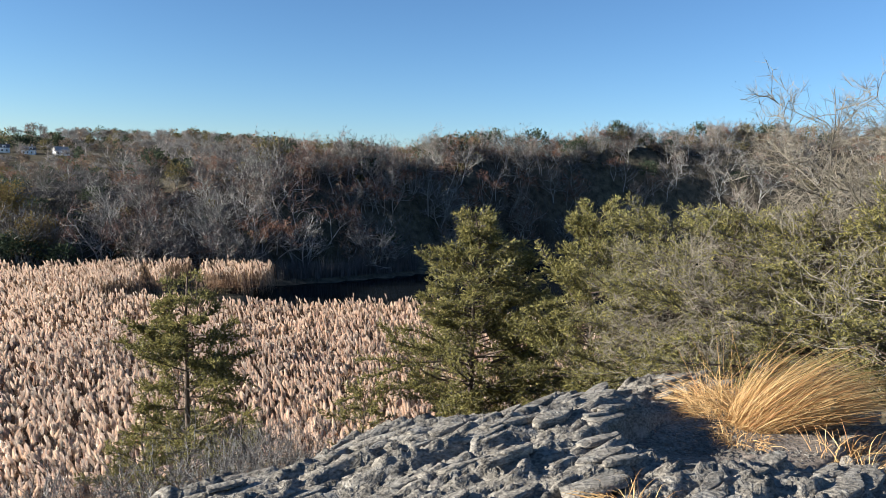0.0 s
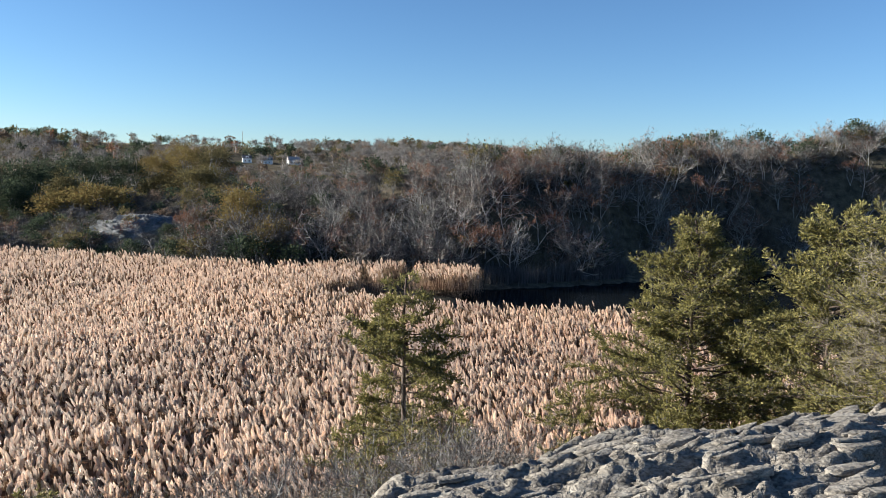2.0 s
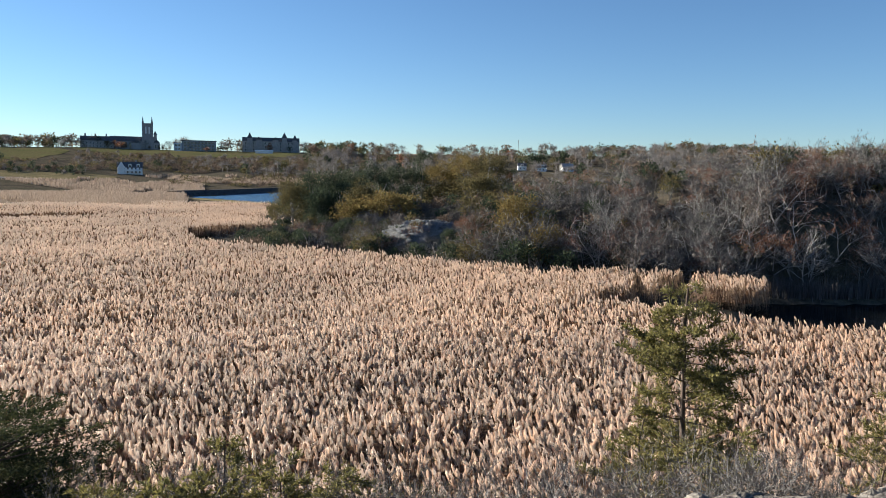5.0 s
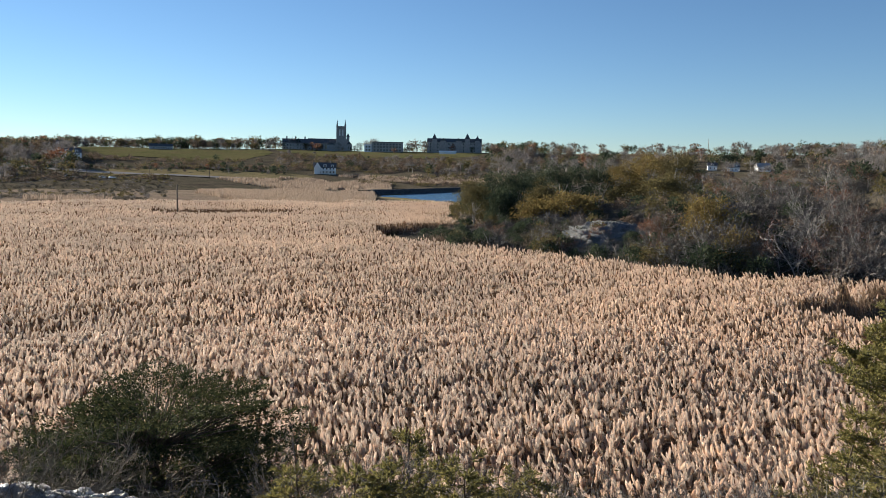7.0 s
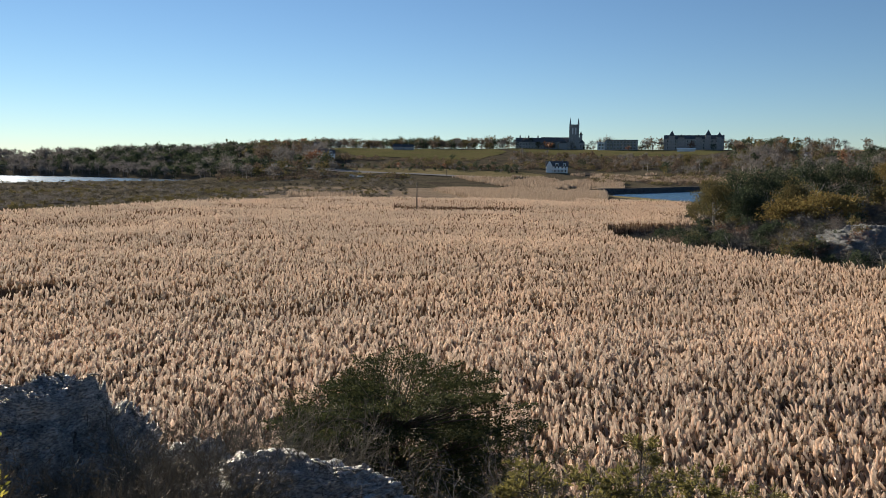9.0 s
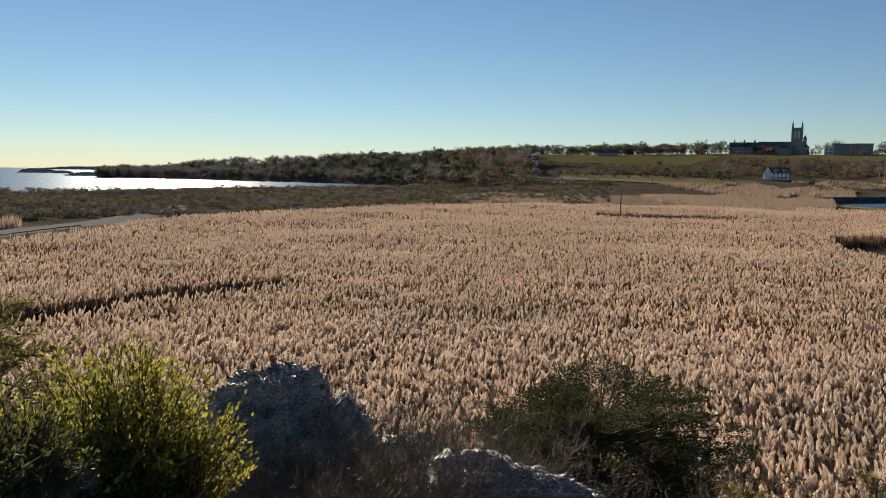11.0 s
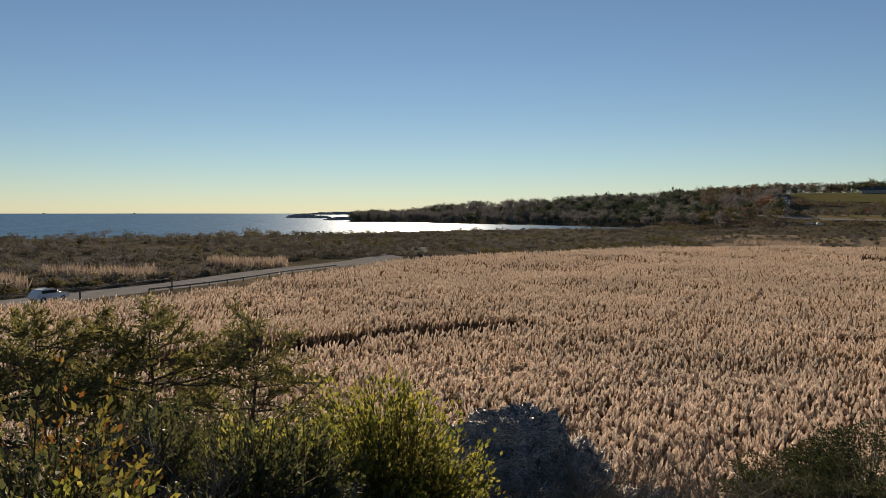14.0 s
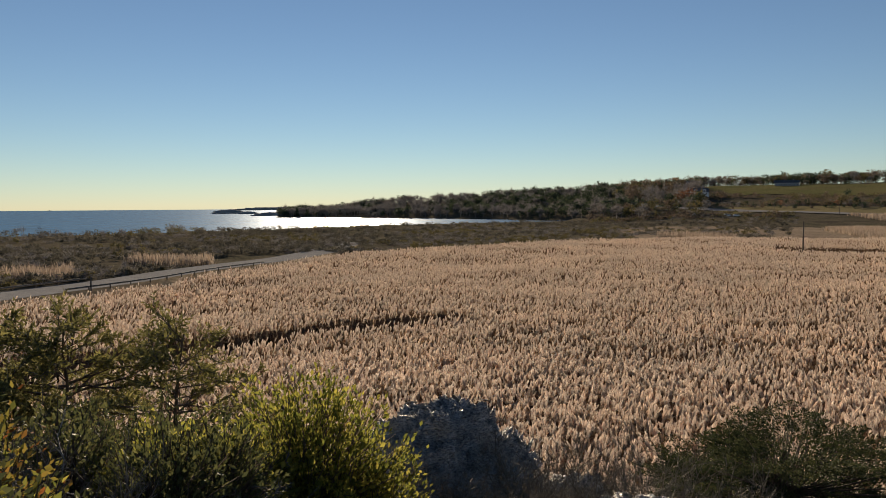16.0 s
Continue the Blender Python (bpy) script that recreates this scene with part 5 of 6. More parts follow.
cedar_at(-11.3, 15.0, -2.9, 6.2, 201, "dense green red cedar with a pointed leader", n_limb=200, density=2.3, shape=0.85, rise=0.3)
cedar_at(-14.6, 15.8, -5.4, 4.4, 202, "green red cedar leaning beside a taller one", n_limb=120, density=2.2)
cedar_at(-20.2, 14.0, -2.8, 5.2, 203, "broad green red cedar on the slope", n_limb=160, density=2.3, shape=0.6)
cedar_at(-25.0, 12.2, -3.2, 4.6, 204, "bushy olive-green red cedar", n_limb=160, density=3.0, shape=0.5, needle=0.032)
cedar_at(-30.0, 10.5, -2.6, 4.2, 205, "bushy olive-green cedar with greyed branch tips", n_limb=140, density=2.9, shape=0.45, needle=0.03, rise=0.35)
cedar_at(-36.0, 9.4, -3.4, 4.2, 206, "wide olive-green cedar behind the grass", n_limb=130, density=2.9, shape=0.4, needle=0.03, rise=0.3)
cedar_at(-41.0, 8.4, -2.6, 3.2, 216, "olive cedar under bare grey limbs", n_limb=110, density=2.6, shape=0.45, needle=0.03)
cedar_at(9.9, 17.0, -8.0, 5.2, 207, "thin open red cedar with layered branches", n_limb=150, density=1.9, shape=0.5, open_low=0.02, rise=0.2)
cedar_at(12.8, 15.5, -17.5, 2.6, 208, "low dark cedar at the foot of a taller one", n_limb=60, density=1.2, shape=0.4)
cedar_at(6.0, 16.0, -17.8, 2.2, 209, "low dark cedar among bare shrubs", n_limb=50, density=1.1, shape=0.4)
cedar_at(-3.2, 15.0, -16.2, 2.4, 210, "low green cedar at the slope's edge", n_limb=60, density=1.2, shape=0.4)
for az, r, el, w, seed, n, label in ((62.4, 18.5, -14.3, 8.8, 211, 560, "broad dark green cedar with a flat rounded top"), (66.4, 18.2, -16.4, 3.4, 212, 150, "dark green cedar merging with a broader one"), (57.8, 18.4, -17.4, 2.8, 219, 110, "low dark cedar beside a broader one")):
    g = on_ground(az, r, 0.1)
    make_pad_cedar("cedar_tree", label, "cedars on the slope", g, seed, top_height(el, r, g), w, M_DARKCEDAR, int(n * 1.4), 150, needle=0.07, base=0.36)
cedar_at(44.0, 16.0, -19.3, 2.6, 213, "low dark juniper on the slope", n_limb=60, density=1.2, shape=0.35)
cedar_at(119.5, 9.0, -7.6, 4.0, 218, "dark spreading cedar backlit by the sun", n_limb=100, density=1.2, shape=0.35, rise=0.2)
cedar_at(113.5, 9.6, -6.9, 4.4, 214, "dark cedar backlit by the low sun", n_limb=90, density=1.2, shape=0.5, rise=0.3, lean=(0.12, 0.1))
cedar_at(107.5, 9.8, -7.8, 4.2, 215, "dark twiggy cedar backlit by the low sun", n_limb=80, density=0.9, shape=0.5, rise=0.3, lean=(0.22, 0.17))

for az, r, h, seed, label in ((-27.6, 10.4, 3.3, 303, "silvery bare juniper with upturned twig ends"), (-31.4, 9.8, 3.3, 302, "silvery bare juniper branches over green cedars"), (-35.0, 9.4, 3.5, 304, "tangled grey juniper with twisted dead limbs"),
                              (-38.6, 8.9, 3.9, 301, "half-dead juniper with silvery bare twisted branches"), (-41.4, 8.4, 4.2, 305, "tall dead juniper with bare grey limbs")):
    make_bare("dead_juniper", label, "cedars on the slope", on_ground(az, r + 0.7), seed, h, mat_wood=M_SILVER, mat_twig=M_SILVER, spread=0.95, multi=6, kids=(9, 9, 9), twist=2.0, fine=True, twig_w=0.006, base_r=0.03, low=0.55)


def bare_shrub(az, r, h, seed, label, leaf=None, leaf_n=0, mat_twig=None, **kw):
    g = on_ground(az, r, 0.05)
    opts = dict(spread=1.5, multi=5, kids=(5, 5, 5), twig_w=0.008, base_r=0.03, leaf_size=0.05)
    opts.update(kw)
    return make_bare("bare_shrub" if not leaf else "leafy_shrub", label, "shrubs on the slope", g, seed, h, leaf=leaf, leaf_n=leaf_n, mat_twig=mat_twig or M_TWIG, **opts)


rs_ = random.Random(7)
for k, az in enumerate((-1, 1.5, 3.5, 5.5, 7.5, 9.5, 12, 14.5, 17, 19.5, 22, 24.5, 27, 29.5, 32, 34.5, 37, 39.5, 42, 45, 47.5, 50, 52.5, 55, 57.5)):
    r = rs_.uniform(9.5, 13.0)
    lf = M_BROWN if k % 3 == 1 else (M_OLIVE if k % 3 == 2 and az > 20 else None)
    g = on_ground(az, r)
    h = top_height(np.interp(az, [-1, 8, 16, 24, 40, 57], [-16.8, -17.4, -19.0, -20.5, -20.5, -20.5]) + rs_.uniform(-1.2, 1.0), r, g)
    bare_shrub(az, r, h, 400 + k, "leafless grey-brown shrub on the slope" if not lf else "thin shrub with a few dull leaves", lf, 700 if lf else 0, kids=(6, 6, 6), twig_w=0.007)
for k, az in enumerate((36, 40.5, 46, 49, 53)):
    cedar_at(az, rs_.uniform(9, 11), -21.2 + rs_.uniform(-0.8, 0.4), 1.6, 600 + k, "low olive juniper scrub on the slope", n_limb=40, density=1.2, shape=0.4, rise=0.2)
for k, (az, r, el) in enumerate(((72, 12.6, -15.8), (75.0, 13.0, -15.2), (78.0, 12.4, -15.6), (80.5, 11.6, -17.0), (77, 11, -17.8), (82.5, 12, -17.2), (85, 11.4, -18.0), (88, 11.0, -18.5), (79, 10.2, -18.6), (83.5, 10, -19.0))):
    g = on_ground(az, r, 0.05)
    h = top_height(el, r, g) * 0.9
    bare_shrub(az, r, h, 430 + k, "dense grey leafless shrub over the rock", kids=(7, 6, 8), multi=9, twig_w=0.011, base_r=0.018, mat_twig=M_SILVER, mat_wood=M_SILVER)
def make_bayberry(name, label, az, r, el, w, seed, mat, leaf, tips=500, per=11, up=0.7):
    """A dense shrub: stems that fan out to a rounded top, with whorls of upright leaves at the twig ends."""
    rng = np.random.default_rng(seed)
    g = on_ground(az, r, 0.05)
    h = top_height(el, r, g)
    t = thing(name, g, label, "shrub", "shrubs on the slope")
    stems, green = Buf(), Buf()
    D = unit(rng.normal(size=(tips, 3)))
    D[:, 2] = np.abs(D[:, 2])
    lump = 0.62 + 0.7 * vnoise(D[:, 0] * 3.2 + seed, D[:, 1] * 3.2 + D[:, 2] * 2, seed)
    k = rng.uniform(0.4, 1.12, tips) ** 0.6 * lump
    C = D * k[:, None] * [w / 2, w / 2, h * 0.62] + [0, 0, h * 0.36]
    hub = rng.normal(0, 0.08, (12, 3)) * [w, w, 0.2] + [0, 0, h * 0.2]
    for q in hub:
        stems.tube([(q[0] * 0.5, q[1] * 0.5, -0.2), q], [0.016, 0.011], 5)
    for c in C[::3]:
        q = hub[rng.integers(0, 12)]
        stems.tube([q, (q + c) / 2 + rng.normal(0, 0.04, 3), c], [0.007, 0.005, 0.0025], 3)
    B = np.repeat(C, per, 0) - np.repeat(unit(D + [0, 0, up]), per, 0) * rng.uniform(0, leaf * 4, (tips * per, 1))
    L = unit(np.repeat(D, per, 0) * 0.5 + [0, 0, up] + rng.normal(0, 0.45, (len(B), 3)))
    s = rng.uniform(0.65, 1.35, len(B)) * leaf
    green.leaves(B + rng.normal(0, leaf * 0.35, B.shape), L, s, s * rng.uniform(0.38, 0.6, len(B)), rng)
    part("branchwork", stems.mesh("branchwork", M_DARKBARK), t)
    part("foliage", green.mesh("foliage", mat), t)
    return t


for k, (az, r, el, w, tips) in enumerate(((99.0, 5.8, -11.8, 1.3, 1100), (95.4, 5.8, -15.5, 0.9, 480), (101.6, 5.5, -15.2, 0.9, 480), (105.0, 5.2, -17.0, 0.9, 400), (108.0, 5.0, -18.5, 0.8, 300))):
    make_bayberry("bayberry_shrub", "yellow-green leafy shrub glowing in the low sun", az, r, el, w, 450 + k, M_YELLOW, 0.04, tips, 8)
for k, (az, r, el) in enumerate(((106.5, 6.6, -12.5), (110.0, 6.0, -11.5), (113.5, 5.2, -11.0), (105.5, 4.8, -17.5), (109, 4.4, -16.5), (103.0, 7.5, -14.0), (99.5, 7.0, -16.0))):
    g = on_ground(az, r, 0.05)
    h = top_height(el, r, g)
    make_bayberry("bayberry_shrub", "dark twiggy shrub with sparse dull green leaves", az, r, el, h * 0.95, 460 + k, M_BAYLEAF, 0.034, 420, 6, 0.4)
    bare_shrub(az + 0.5, r + 0.2, h * 0.95, 470 + k, "leafless grey twigs of a tangled shrub", twig_w=0.005, multi=9, kids=(8, 7, 7))
for k, (az, r, el, mt) in enumerate(((118.6, 3.9, -8.4, M_ORANGE), (121.0, 3.6, -8.4, M_BAYLEAF), (122.5, 3.3, -14.0, M_BAYLEAF), (116.5, 3.6, -16.5, M_BAYLEAF), (119.0, 3.4, -13.5, M_YELLOW))):
    make_bayberry("autumn_shrub", "leafy shrub turning yellow, orange and red" if mt is M_ORANGE else "leafy shrub with yellowing narrow leaves", az, r, el, 0.8, 480 + k, mt, 0.036, 170, 7, 0.2)
    g = on_ground(az, r, 0.05)
    bare_shrub(az + 0.6, r + 0.15, top_height(el, r, g), 490 + k, "leafless dark twigs of a tangled shrub", twig_w=0.004, multi=8, mat_twig=M_BRUSH)


# ---- conglomerate outcrop ----
def outcrop(name, loc, rx, ry, rz, seed, label, turn=0.0, mat=None, n=64, rough=1.0, ledges=0.0):
    u, v = np.meshgrid(np.linspace(0, 2 * np.pi, n, endpoint=False), np.linspace(0.0, 1.0, n // 2))
    ph = v * np.pi * 0.56
    d = np.stack([np.cos(u) * np.sin(ph), np.sin(u) * np.sin(ph), np.cos(ph)], -1)
    X, Y, Z = d[..., 0] * rx, d[..., 1] * ry, d[..., 2] * rz
    k = 1 - 0.25 * rough + 0.5 * rough * fbm(X * 0.9 + seed * 7, Y * 0.9 + Z * 1.3, seed)
    i, j, ds, dt, gap = cells(X * 1.2 + Y * 0.4 + 20, Y * 0.8 + Z * 1.6 + 20, 0.35, 0.16, seed)
    k = k + 0.1 * (lattice(i, j, seed) - 0.5 + 0.5 * dt) - 0.06 * step(0.2, 0.0, gap)
    i, j, ds, dt, gap = cells(X * 1.2 + Y * 0.4 + 20, Y * 0.8 + Z * 1.6 + 20, 0.14, 0.05, seed + 9)
    k = k + 0.045 * (lattice(i, j, seed) - 0.5 + 0.6 * dt) - 0.015 * step(0.2, 0.0, gap)
    if ledges:
        ph = Z * ledges + 1.6 * fbm(X * 1.1 + 5, Y * 1.1 + Z * 0.4, seed + 3)
        k = k + 0.075 * (ph - np.floor(ph)) * np.clip(np.hypot(X / rx, Y / ry), 0.15, 1)
    V = np.stack([X * k, Y * k, Z * k - 0.3], -1).reshape(-1, 3)
    i, j = np.meshgrid(np.arange(n // 2 - 1), np.arange(n), indexing="ij")
    a, b = i * n + j, i * n + (j + 1) % n
    ob = new(name, np_mesh(name, V, np.stack([a, a + n, b + n, b], -1).reshape(-1, 4), mats=[mat or M_PUDDING]))
    ob.location, ob.rotation_euler = loc, (0, 0, radians(turn))
    return tagged(ob, label, "rock")


CRUST = [slab_mesh(70 + k, M_PUDDING) for k in range(6)]


def crust(rock, seed, count=90):
    """Flakes of pale crust that overlap on the upper faces of an outcrop."""
    rng = np.random.default_rng(seed + 400)
    vs = [v for v in rock.data.vertices if v.normal.z > 0.05 and v.co.z > 0.2]
    for v in rng.choice(len(vs), min(count, len(vs)), replace=False):
        v = vs[v]
        ob = new("slab", CRUST[rng.integers(0, 6)])
        a = rng.uniform(0.05, 0.13)
        lie = (v.normal + Vector(rng.normal(0, 0.08, 3))).to_track_quat('Z', 'X').to_matrix().to_4x4()
        spin = Matrix.Rotation(rng.normal(0, 0.4), 4, 'Z')
        ob.matrix_basis = Matrix.Translation(v.co) @ lie @ spin @ Matrix.Diagonal((a * rng.uniform(0.5, 0.9), a * rng.uniform(1.2, 2.2), a * rng.uniform(0.06, 0.14), 1))
        ob.parent = rock


for az, r, z, rx, ry, rz, seed, turn, label in (
        (86.0, 14.3, 6.7, 2.0, 1.6, 2.95, 3, 40, "domed grey conglomerate boulder with pale veins"),
        (88.6, 12.8, 6.0, 1.3, 1.1, 2.7, 4, 20, "grey conglomerate rock below a domed boulder"),
        (72.3, 11.9, 7.8, 2.1, 1.1, 0.95, 5, -12, "low grey conglomerate slab catching the sun"),
        (77.5, 13.2, 5.6, 2.6, 1.3, 2.75, 6, -10, "grey rock under leafless shrubs"),
        (72.5, 12.2, 5.6, 1.8, 1.2, 2.6, 8, -15, "broken grey rock between shrubs")):
    p = polar(az, r)
    crust(outcrop("rock_outcrop", (p.x, p.y, z), rx, ry, rz, seed, label, az + turn, n=150, ledges=4.2), seed)

# ---- middle distance ----
for az, r, w, h, label in ((28.2, 119, 17, 3.9, "pale grey bare rock face among bushes"), (22.8, 101, 4.0, 2.4, "low grey rock shelf at the marsh edge")):
    p = on_ground(az, r)
    outcrop("cliff_rock", (p.x, p.y, p.z - 1.6), w * 0.5, w * 0.5, h, 11 + int(az), label, az, mat=M_CLIFF, n=60, rough=0.35)

BUSHES = ((31.0, 136, 4.6, 10, M_GOLD, "golden autumn bush on the ridge's end"), (33.4, 138, 4.0, 8, M_GOLD, "golden-brown bush at the ridge foot"), (33.0, 142, 2.8, 6, M_GOLD, "russet-gold bush on the slope"),
          (36.5, 165, 6.4, 10, M_DKGREEN, "large dark evergreen bush"), (38.0, 166, 5.6, 8, M_DKGREEN, "dark evergreen bush beside the pond"), (34.5, 170, 6.6, 10, M_DKGREEN, "dark evergreen thicket by the pond"),
          (39.2, 168, 3.8, 6, M_OLIVE, "olive bush at the thicket's end"), (19.6, 96, 6.2, 5, M_GOLD, "olive-yellow bush at the marsh edge"), (24.5, 150, 5.5, 9, M_OLIVE, "yellow-olive tree on the slope"), (27.0, 165, 5.0, 9, M_OLIVE, "yellow-olive bush on the slope"),
          (44.0, 127, 1.3, 4, M_SCRUB, "low dark shrub on the spit"), (42.5, 125, 1.5, 5, M_SCRUB, "low dark shrub on the spit"), (41.0, 124, 1.8, 5, M_BROWN, "low brown shrub on the spit"), (39.3, 122, 1.6, 5, M_SCRUB, "low dark shrub on the spit"),
          (37.5, 119, 2.0, 6, M_BROWN, "low brown shrub at the marsh edge"), (45.3, 128, 1.1, 3, M_SCRUB, "low dark shrub at the spit's tip"), (35.5, 117, 2.0, 5, M_SCRUB, "dark shrub at the marsh edge"), (32.5, 113, 2.4, 5, M_BROWN, "brown shrub at the marsh edge"))
for k, (az, r, h, w, mt, label) in enumerate(BUSHES):
    make_leafy("bush", label, "bushes round the marsh", on_ground(az, r, 0.1), 520 + k, h, w, mt, 0.3 if w < 7 else 0.42, n_clump=80 if w < 7 else 130, per=20 if w < 7 else 26, stems=4, trunk_share=0.08, category="bush", spread=0.5)

build_slabs()


# ---- built things ----
def box_bm(bm, x0, x1, y0, y1, z0, z1):
    vs = [bm.verts.new(c) for c in ((x0, y0, z0), (x1, y0, z0), (x1, y1, z0), (x0, y1, z0), (x0, y0, z1), (x1, y0, z1), (x1, y1, z1), (x0, y1, z1))]
    for f in ((0, 3, 2, 1), (4, 5, 6, 7), (0, 1, 5, 4), (1, 2, 6, 5), (2, 3, 7, 6), (3, 0, 4, 7)):
        bm.faces.new([vs[i] for i in f])


def bm_part(name, bm, mat, parent, label="", bevel=0.0):
    if bevel:
        bmesh.ops.bevel(bm, geom=bm.edges[:], offset=bevel, segments=1, affect='EDGES')
    bmesh.ops.recalc_face_normals(bm, faces=bm.faces[:])
    me = bpy.data.meshes.new(name)
    bm.to_mesh(me)
    bm.free()
    me.materials.append(mat)
    return part(name, me, parent, label)


def box_part(name, dims, mat, parent, label="", bevel=0.0):
    bm = bmesh.new()
    box_bm(bm, *dims)
    return bm_part(name, bm, mat, parent, label, bevel)


def gable_part(name, x0, x1, y0, y1, z0, rise, mat, parent, over=0.4, along="x"):
    bm = bmesh.new()
    if along == "x":
        ym = (y0 + y1) / 2
        pts = [(x0 - over, y0 - over, z0), (x1 + over, y0 - over, z0), (x1 + over, y1 + over, z0), (x0 - over, y1 + over, z0), (x0 - over, ym, z0 + rise), (x1 + over, ym, z0 + rise)]
        faces = ((0, 1, 5, 4), (2, 3, 4, 5), (0, 4, 3), (1, 2, 5), (0, 3, 2, 1))
    else:
        xm = (x0 + x1) / 2
        pts = [(x0 - over, y0 - over, z0), (x1 + over, y0 - over, z0), (x1 + over, y1 + over, z0), (x0 - over, y1 + over, z0), (xm, y0 - over, z0 + rise), (xm, y1 + over, z0 + rise)]
        faces = ((0, 1, 4), (1, 2, 5, 4), (2, 3, 5), (3, 0, 4, 5), (0, 3, 2, 1))
    vs = [bm.verts.new(p) for p in pts]
    for f in faces:
        bm.faces.new([vs[i] for i in f])
    return bm_part(name, bm, mat, parent)


def cone_part(name, x, y, z, r, h, mat, parent, n=4):
    bm = bmesh.new()
    bmesh.ops.create_cone(bm, cap_ends=True, segments=n, radius1=r, radius2=0.02, depth=h, matrix=Matrix.Translation((x, y, z + h / 2)) @ Matrix.Rotation(math.pi / n, 4, 'Z'))
    return bm_part(name, bm, mat, parent)


def windows(parent, x0, x1, y, zs, w, h, gap, mat=None, frame_mat=None):
    """A row or rows of windows on a wall that faces -y: frame and recessed pane each."""
    n = max(1, int((x1 - x0) / gap))
    for z in zs:
        for k in range(n):
            x = x0 + (k + 0.5) * (x1 - x0) / n
            fr = box_part("window", (x - w / 2 - 0.12, x + w / 2 + 0.12, y - 0.08, y + 0.1, z - 0.12, z + h + 0.12), frame_mat or M_STONE, parent)
            box_part("pane", (x - w / 2, x + w / 2, y - 0.12, y + 0.1, z, z + h), mat or M_GLASS, fr)


def building(name, az, r, label, dz=-0.5, turn=0.0):
    """A thing whose local -y side faces the viewpoint."""
    p = on_ground(az, r)
    return thing(name, (p.x, p.y, p.z + dz), label, name.split("_")[-1], "", az + turn)


# chapel on the hill
t = building("stone_chapel", 48.1, 1100, "grey stone gothic chapel with a tall pinnacled tower")
box_part("tower", (-7.5, 7.5, -7.5, 7.5, 0, 17), M_STONE, t)
box_part("belfry", (-5.6, 5.6, -5.6, 5.6, 17, 34), M_STONE, t)
for sx in (-1, 1):
    for sy in (-1, 1):
        box_part("buttress", (sx * 5.6 - 1.3, sx * 5.6 + 1.3, sy * 5.6 - 1.3, sy * 5.6 + 1.3, 0, 36.5), M_STONE, t)
        cone_part("pinnacle", sx * 5.6, sy * 5.6, 36.5, 1.7, 8.5, M_STONE, t)
for x in (-2.1, 2.1):
    wdw = box_part("window", (x - 1.3, x + 1.3, -5.75, 5.75, 21, 31), M_STONE, t)
    box_part("opening", (x - 0.9, x + 0.9, -5.85, 5.85, 21.5, 30.5), M_WHITE, wdw, "pale louvred belfry opening")
box_part("parapet", (-5.9, 5.9, -5.9, 5.9, 34, 35.2), M_STONE, t)
box_part("stair_turret", (7.5, 11.5, -4, 4, 0, 21), M_STONE, t)
cone_part("turret_roof", 9.5, 0, 21, 2.6, 5, M_SLATE, t, n=8)
box_part("side_chapel", (7.5, 15, -7, 6, 0, 10), M_STONE, t)
gable_part("side_roof", 7.5, 15, -7, 6, 10, 4, M_SLATE, t, along="y")
windows(t, 8.2, 14.4, -7, (3,), 1.4, 4.0, 3.0)
box_part("nave", (-46, -7.5, -7, 7, 0, 11), M_STONE, t)
gable_part("roof", -46, -7.5, -7, 7, 11, 6.5, M_SLATE, t)
windows(t, -44, -9, -7, (3,), 2.0, 6.0, 5.0)
box_part("transept", (-20, -9, -12, -7, 0, 9), M_STONE, t)
gable_part("transept_roof", -20, -9, -12, -7, 9, 4.5, M_SLATE, t, along="y")

t = building("school_building", 51.2, 1095, "long grey stone school house with steep slate roof")
box_part("wall", (-22, 22, -7, 7, 0, 10), M_STONE, t)
gable_part("roof", -22, 22, -7, 7, 10, 6, M_SLATE, t)
windows(t, -21, 21, -7, (1.6, 5.6), 1.4, 2.2, 4.0, frame_mat=M_WHITE)
for x in (-16, -4, 9):
    box_part("chimney", (x - 0.9, x + 0.9, -0.9, 0.9, 14, 19), M_STONE, t)

t = building("school_building", 44.6, 1090, "flat-roofed brick and glass school block")
box_part("wall", (-24, 20, -9, 9, 0, 14), M_STONE, t)
box_part("side_wing", (-34, -24, -8, 8, 0, 11), M_WHITE, t, "pale plastered wing")
box_part("flat_roof", (-24.6, 20.6, -9.6, 9.6, 14, 14.9), M_SLATE, t)
windows(t, -22, 18, -9, (2, 6.5, 10.2), 2.6, 2.4, 4.4)
windows(t, -33, -25, -8, (2, 6.5), 2.4, 2.6, 4.0)

t = building("school_building", 39.6, 1085, "large grey stone school with corner turrets")
box_part("wall", (-40, 36, -9, 9, 0, 15), M_STONE, t)
gable_part("roof", -40, 36, -9, 9, 15, 5.5, M_SLATE, t)
windows(t, -38, 34, -9, (2, 6.5, 11), 1.7, 2.5, 5.0, frame_mat=M_WHITE)
for x, hh in ((-30, 19), (16, 20), (30, 17)):
    box_part("turret", (x - 3.4, x + 3.4, -12, -5, 0, hh), M_STONE, t)
    cone_part("turret_roof", x, -8.5, hh, 5.4, 7.5, M_SLATE, t)
for x in (-18, 4):
    box_part("gable", (x - 4, x + 4, -10.5, -8.5, 0, 17), M_STONE, t)
    gable_part("gable_roof", x - 4, x + 4, -10.5, 0, 17, 4, M_SLATE, t, along="y")

